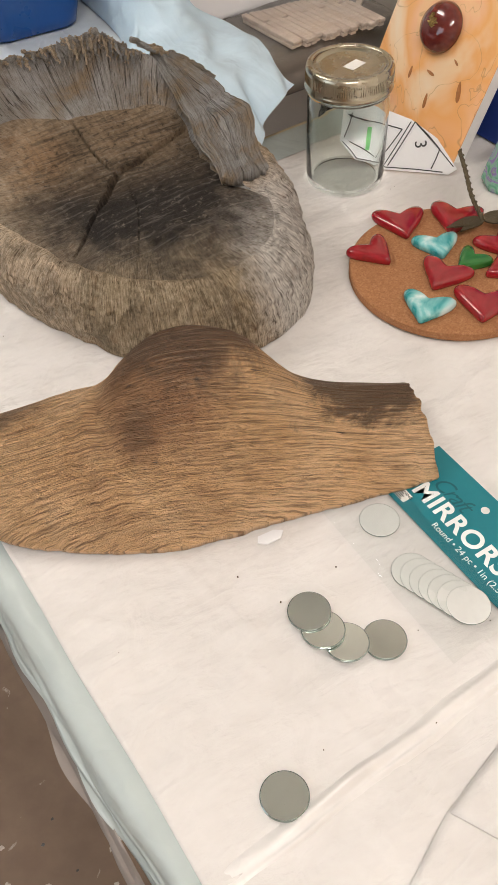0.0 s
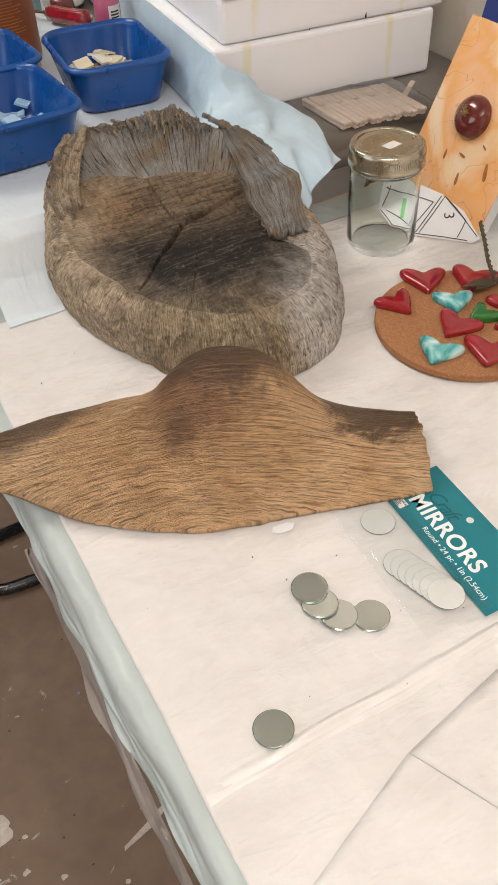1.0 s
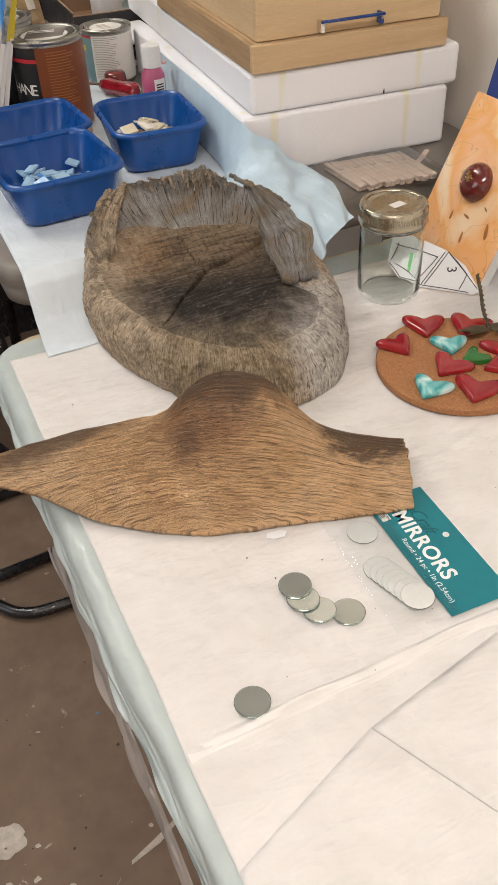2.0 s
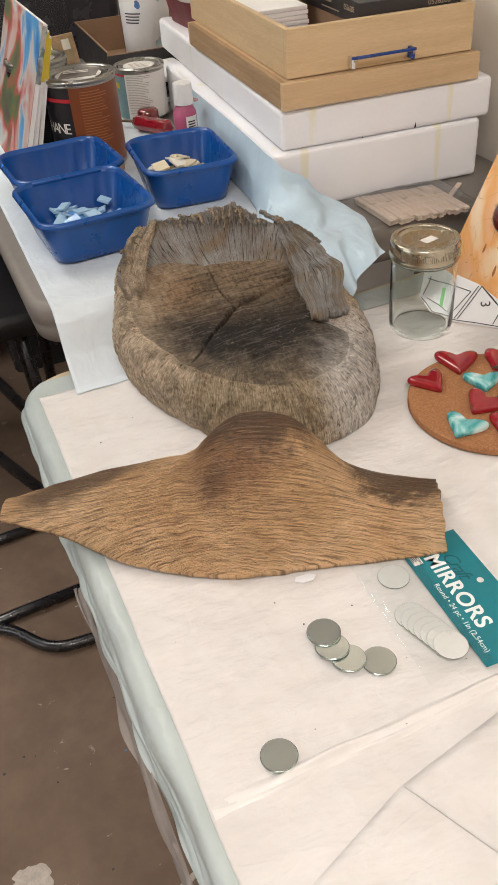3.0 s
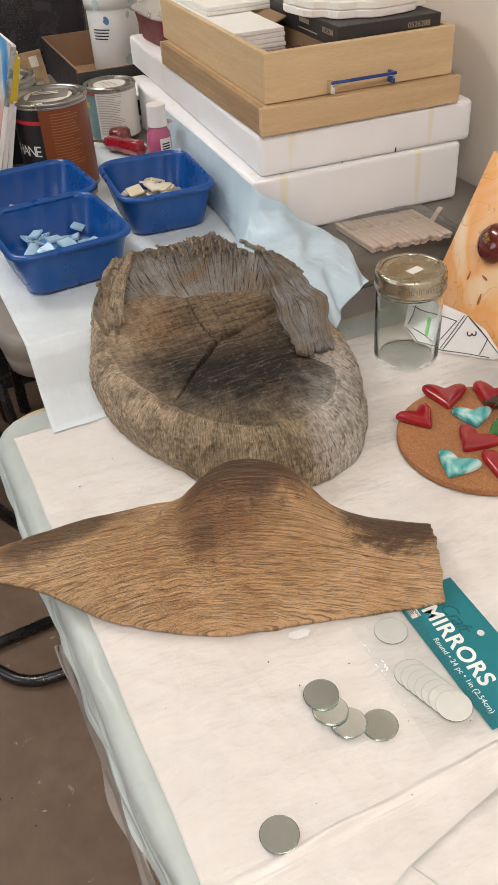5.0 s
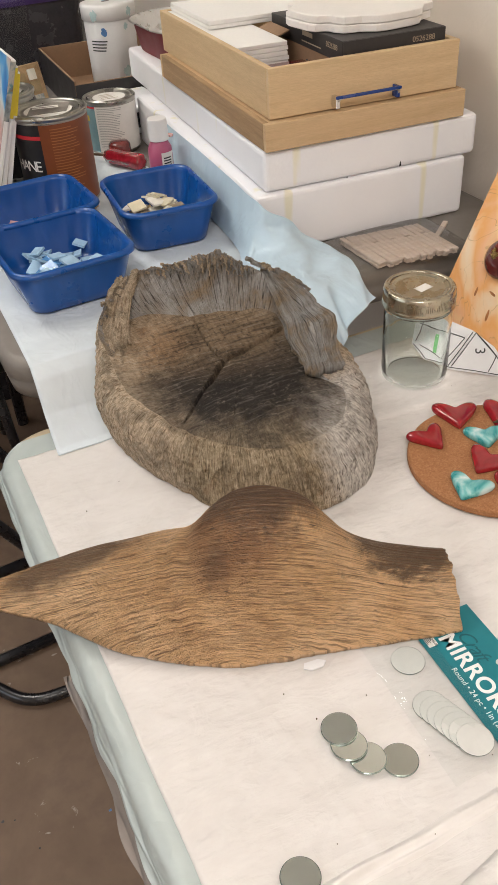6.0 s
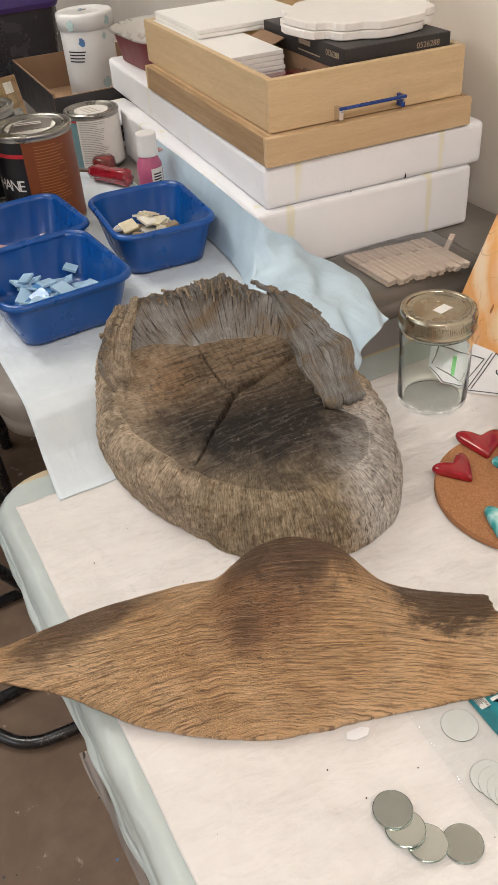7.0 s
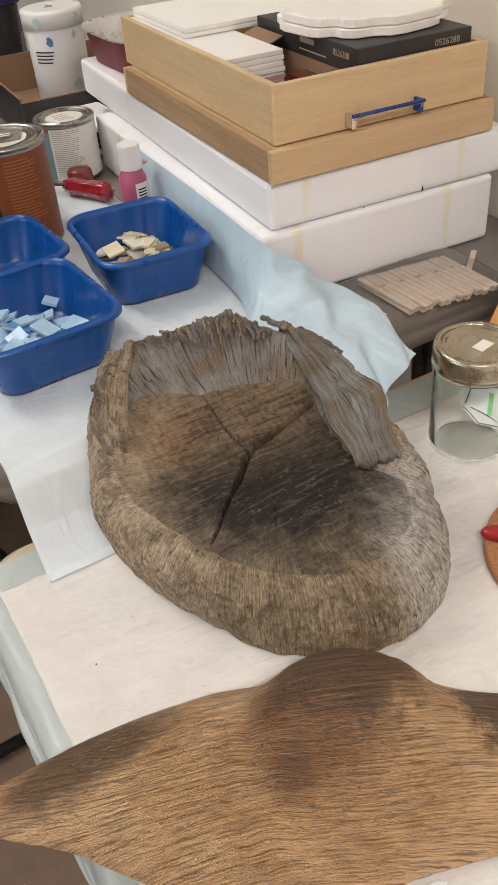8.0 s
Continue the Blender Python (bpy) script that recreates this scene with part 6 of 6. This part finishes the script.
def build_clutter():
    # dark carton with the white tub in it
    bx = thing("cardboard_box", "open carton, brown inside and charcoal outside", "box", (0.445, 1.655, T2 + 0.0006), turn=-3)
    W, D, H, t = 0.27, 0.36, 0.070, 0.004
    for nm, a in (("front_wall", (-W / 2, W / 2, -D / 2, -D / 2 + t)), ("back_wall", (-W / 2, W / 2, D / 2 - t, D / 2)), ("side_wall", (-W / 2, -W / 2 + t, -D / 2 + t, D / 2 - t)), ("side_wall", (W / 2 - t, W / 2, -D / 2 + t, D / 2 - t))):
        hh = H if nm == "front_wall" else H + 0.006
        wl = part(nm, block(*a, 0, hh, 0.0005, 1), M["kraft"], bx)
        gx = (a[0] - 0.0006, a[0] + 0.0002) if nm == "side_wall" and a[0] < 0 else (a[0], a[1])
        gy = (a[2] - 0.0008, a[2] - 0.0001) if nm == "front_wall" else (a[2], a[3])
        if nm == "front_wall" or (nm == "side_wall" and a[0] < 0):
            part("printed_face", block(*gx, *gy, 0.0, hh - 0.001), M["black_card"], wl, "charcoal printed outside")
    part("bottom", block(-W / 2 + t, W / 2 - t, -D / 2 + t, D / 2 - t, 0, 0.003), M["kraft"], bx)
    tb = thing("plastic_tub", "white plastic tub with blue paint smears", "tub", (0.428, 1.610, T2 + 0.005))
    tb.scale = (0.88, 0.88, 0.95)
    body = part("body", lathe([(0.055, 0), (0.058, 0.003), (0.060, 0.165), (0.058, 0.170)], 48), M["white_plastic"], tb, smooth=True)
    part("lid", lathe([(0.060, 0.162), (0.0635, 0.163), (0.0640, 0.188), (0.0625, 0.193), (0.055, 0.195), (0.052, 0.1935), (0.001, 0.1937)], 48), M["white_plastic"], tb, "white screw lid", True)

    def smear(a, z, s, mat, parent, r=0.0604):
        pts = [(s * (0.7 + 0.5 * nz(math.cos(TAU * k / 18), math.sin(TAU * k / 18), a, 2)) * math.cos(TAU * k / 18), s * (0.8 + 0.6 * nz(math.cos(TAU * k / 18), math.sin(TAU * k / 18), a + 4, 2)) * math.sin(TAU * k / 18)) for k in range(18)]
        vsm = [(r * math.cos(radians(a) + x / r), r * math.sin(radians(a) + x / r), z + y) for x, y in pts]
        part("paint_smear", (vsm, [tuple(range(18))]), M[mat], parent, "dried paint smear")
    smear(-122, 0.142, 0.010, "smear", body), smear(-80, 0.060, 0.014, "smear2", body), smear(-70, 0.150, 0.008, "smear2", body), smear(-60, 0.178, 0.012, "smear2", tb, 0.0644), smear(-140, 0.174, 0.012, "smear2", tb, 0.0644)
    rnd = random.Random(5)
    for k in range(3):
        part("smear_mark", block(-0.014 + 0.01 * k, 0.004 + 0.006 * k, -0.006 + 0.006 * k, -0.001 + 0.007 * k, 0.1939, 0.1943), M["smear"] if k == 2 else M["greytable"], tb, "dried paint on the lid", at=pose(0, 0, 0, 0, 0, 30 * k))
    out = []
    for i in range(4):
        out.append(arc_patch(0.0603, 0.104 + 0.0062 * i, 0.1065 + 0.0062 * i, -158, -158 + rnd.uniform(24, 42), 8))
    part("small_print", join(*out), M["dark_ink"], body)

    # dark storage totes at the far end
    for x, y, z, w, d, h in ((0.20, 2.03, 0.0, 0.50, 0.40, 1.02), (-0.32, 2.1, 0.0, 0.46, 0.42, 0.86)):
        t = thing("storage_tote", "smoky plastic storage tote with a purple lid", "tote", (x, y, z), "stacked totes")
        for q in range(3):
            hh = h / 3
            lp = [[(px * s, py * s, q * hh + zz) for px, py in round_rect(w, d, 0.03, 5)] for s, zz in ((0.90, 0.0), (0.97, hh - 0.045), (0.98, hh - 0.040))]
            bd = part("body", loft(lp), M["tote"], t, smooth=False)
            lq = [[(px * s, py * s, q * hh + zz) for px, py in round_rect(w, d, 0.03, 5)] for s, zz in ((0.99, hh - 0.040), (1.01, hh - 0.030), (1.0, hh - 0.006), (0.96, hh - 0.001))]
            part("lid", loft(lq), M["purple"], t, "purple lid", False)
    fr = thing("mosaic_frame", "small mosaic panel leaning among the cans", "mosaic", (0.085, 1.40, PAD2))
    fr.matrix_world = pose(0.085, 1.40, PAD2) @ pose(0, 0, 0, -14, 0, 18)
    part("frame", block(0, 0.17, 0, 0.012, 0, 0.125, 0.002), M["board_side"], fr)
    rnd = random.Random(3)
    for i in range(7):
        for j in range(5):
            m = rnd.choice(("mosaic", "aqua_tile", "tan_tile", "ivory_tile", "tote"))
            part("mosaic_bit", block(0.010 + i * 0.0216, 0.010 + i * 0.0216 + rnd.uniform(0.014, 0.020), -0.003, 0.0, 0.010 + j * 0.0216, 0.010 + j * 0.0216 + rnd.uniform(0.014, 0.020)), M[m], fr)
    sl = thing("clear_sleeve", "clear plastic sleeve standing behind the cans", "sleeve", (0.13, 1.46, PAD2))
    s = part("film", sheet(lambda u, v: (-0.06 + 0.16 * u, 0.02 * math.sin(3 * u), 0.26 * v), 10, 8), M["clear"], sl, smooth=True)
    s.visible_shadow = False
    lo = thing("foam_offcut", "broken white polystyrene offcut with a cavity painted dark", "foam box", (0.318, 1.33, T2 + 0.0008))
    part("body", block(0.0, 0.12, 0.0, 0.14, 0, 0.050, 0.006), M["foam"], lo)
    # No real opening: a thin dark block paints the shade inside one.
    part("hole", block(0.020, 0.060, -0.0008, 0.002, 0.012, 0.040, 0.0006), M["tote"], lo, "dark patch painted as a cavity's shade")
    cl = solo("pink_eraser", block(-0.004, 0.004, -0.007, 0.007, 0, 0.004, 0.001), M["pink_tile"], "small pink scrap on the foam ledge", "scrap", at=pose(0.3195, 1.02, T2 + 0.0852, 0, 0, 30))
    solo("wood_scrap", block(-0.012, 0.012, -0.005, 0.005, 0, 0.010, 0.002), M["board"], "small wood scrap between the bins", "scrap", at=pose(0.176, 1.005, PAD2, 0, 0, 40))


build_clutter()


# ---- black chair beside and under the tables ----
def build_chair():
    c = thing("metal_chair", "black tubular steel chair pushed beside the tables", "chair", (-0.20, 1.05, 0))
    r = 0.0115
    part("floor_rail", tube([(-0.30, -0.160, 0.014), (0.0, -0.128, 0.014), (0.30, -0.110, 0.014)], r, 12), M["blacksteel"], c, smooth=True)
    part("floor_rail", tube(smoothed([(-0.30, -0.100, 0.014), (-0.10, -0.125, 0.014), (-0.02, -0.165, 0.014), (0.045, -0.240, 0.014), (0.13, -0.258, 0.014), (0.34, -0.255, 0.014)], 10), r, 12), M["blacksteel"], c, smooth=True)
    part("floor_rail", tube([(-0.30, 0.085, 0.014), (0.0, 0.105, 0.014), (0.32, 0.130, 0.014)], r, 12), M["blacksteel"], c, smooth=True)
    part("leg", tube([(0.26, -0.11, 0.014), (0.06, -0.13, 0.40), (-0.06, -0.10, 0.44)], r, 12), M["blacksteel"], c, smooth=True)
    part("leg", tube([(0.28, 0.13, 0.014), (0.10, 0.12, 0.40), (-0.05, 0.12, 0.44)], r, 12), M["blacksteel"], c, smooth=True)
    part("seat", block(-0.20, 0.24, 0.25, 0.68, 0.40, 0.455, 0.02, 4), M["vinyl"], c, "black vinyl seat", True)
    part("backrest", block(-0.22, -0.18, 0.26, 0.66, 0.56, 0.86, 0.015, 3), M["vinyl"], c, "black backrest", True)
    for y in (0.30, 0.63):
        part("back_post", tube([(-0.19, y, 0.42), (-0.20, y, 0.86)], r, 10), M["blacksteel"], c, smooth=True)
        part("leg", tube([(0.2, y, 0.01), (0.18, y, 0.42)], r, 10), M["blacksteel"], c, smooth=True)


build_chair()


# ---- small marks ----
M["old_paint"] = plain("worn_white_paint", (0.50, 0.45, 0.39), 0.7, var=0.3, scale=60)

def paint_splash(x, y, s, label, mat, seed):
    N = 44
    pts = []
    for k in range(N):
        a = TAU * k / N
        q = s * (0.85 + 0.45 * nz(math.cos(a), math.sin(a), seed, 1.3) + 0.16 * nz(math.cos(a), math.sin(a), seed, 4))
        pts.append((q * math.cos(a), q * math.sin(a) * 0.8))
    solo("paint_splash", prism(pts, 0.0, 0.0006), M[mat], label, "paint mark", "paint marks on the floor", at=pose(x, y, 0.0004))


paint_splash(-0.285, 0.39, 0.040, "dried white paint splash on the concrete floor", "old_paint", 1)
rnd = random.Random(12)
for k in range(22):
    paint_splash(rnd.uniform(-0.42, -0.06), rnd.uniform(0.10, 0.42), rnd.uniform(0.002, 0.008), "small dried paint drop on the concrete floor", "old_paint", k + 3)
for k in range(16):
    paint_splash(rnd.uniform(-0.34, -0.06), rnd.uniform(0.25, 0.70), rnd.uniform(0.0015, 0.0035), "tiny dark speck on the concrete floor", "black", k + 40)
paint_splash(-0.085, 0.540, 0.003, "tiny blue paint speck on the concrete floor", "smear", 77)
solo("paint_streak", prism([(0, 0), (0.05, 0.012), (0.085, 0.030), (0.080, 0.036), (0.04, 0.020), (0.002, 0.006)], 0, 0.0006), M["old_paint"], "thin white paint streak on the concrete floor", "paint mark", at=pose(-0.115, 0.268, 0.0004))
for k in range(40):
    x, y, s = rnd.uniform(-0.06, 0.5), rnd.uniform(-0.05, 0.5), rnd.uniform(0.0003, 0.0008)
    solo("crumb", prism([(s, 0), (0, s * 0.8), (-s, 0), (0, -s)], 0, s), M["drift_end"], "tiny wood crumb on the white pad", "crumb", "crumbs on the pad", at=pose(x, y, T1 + 0.0028, 0, 0, rnd.uniform(0, 180)))
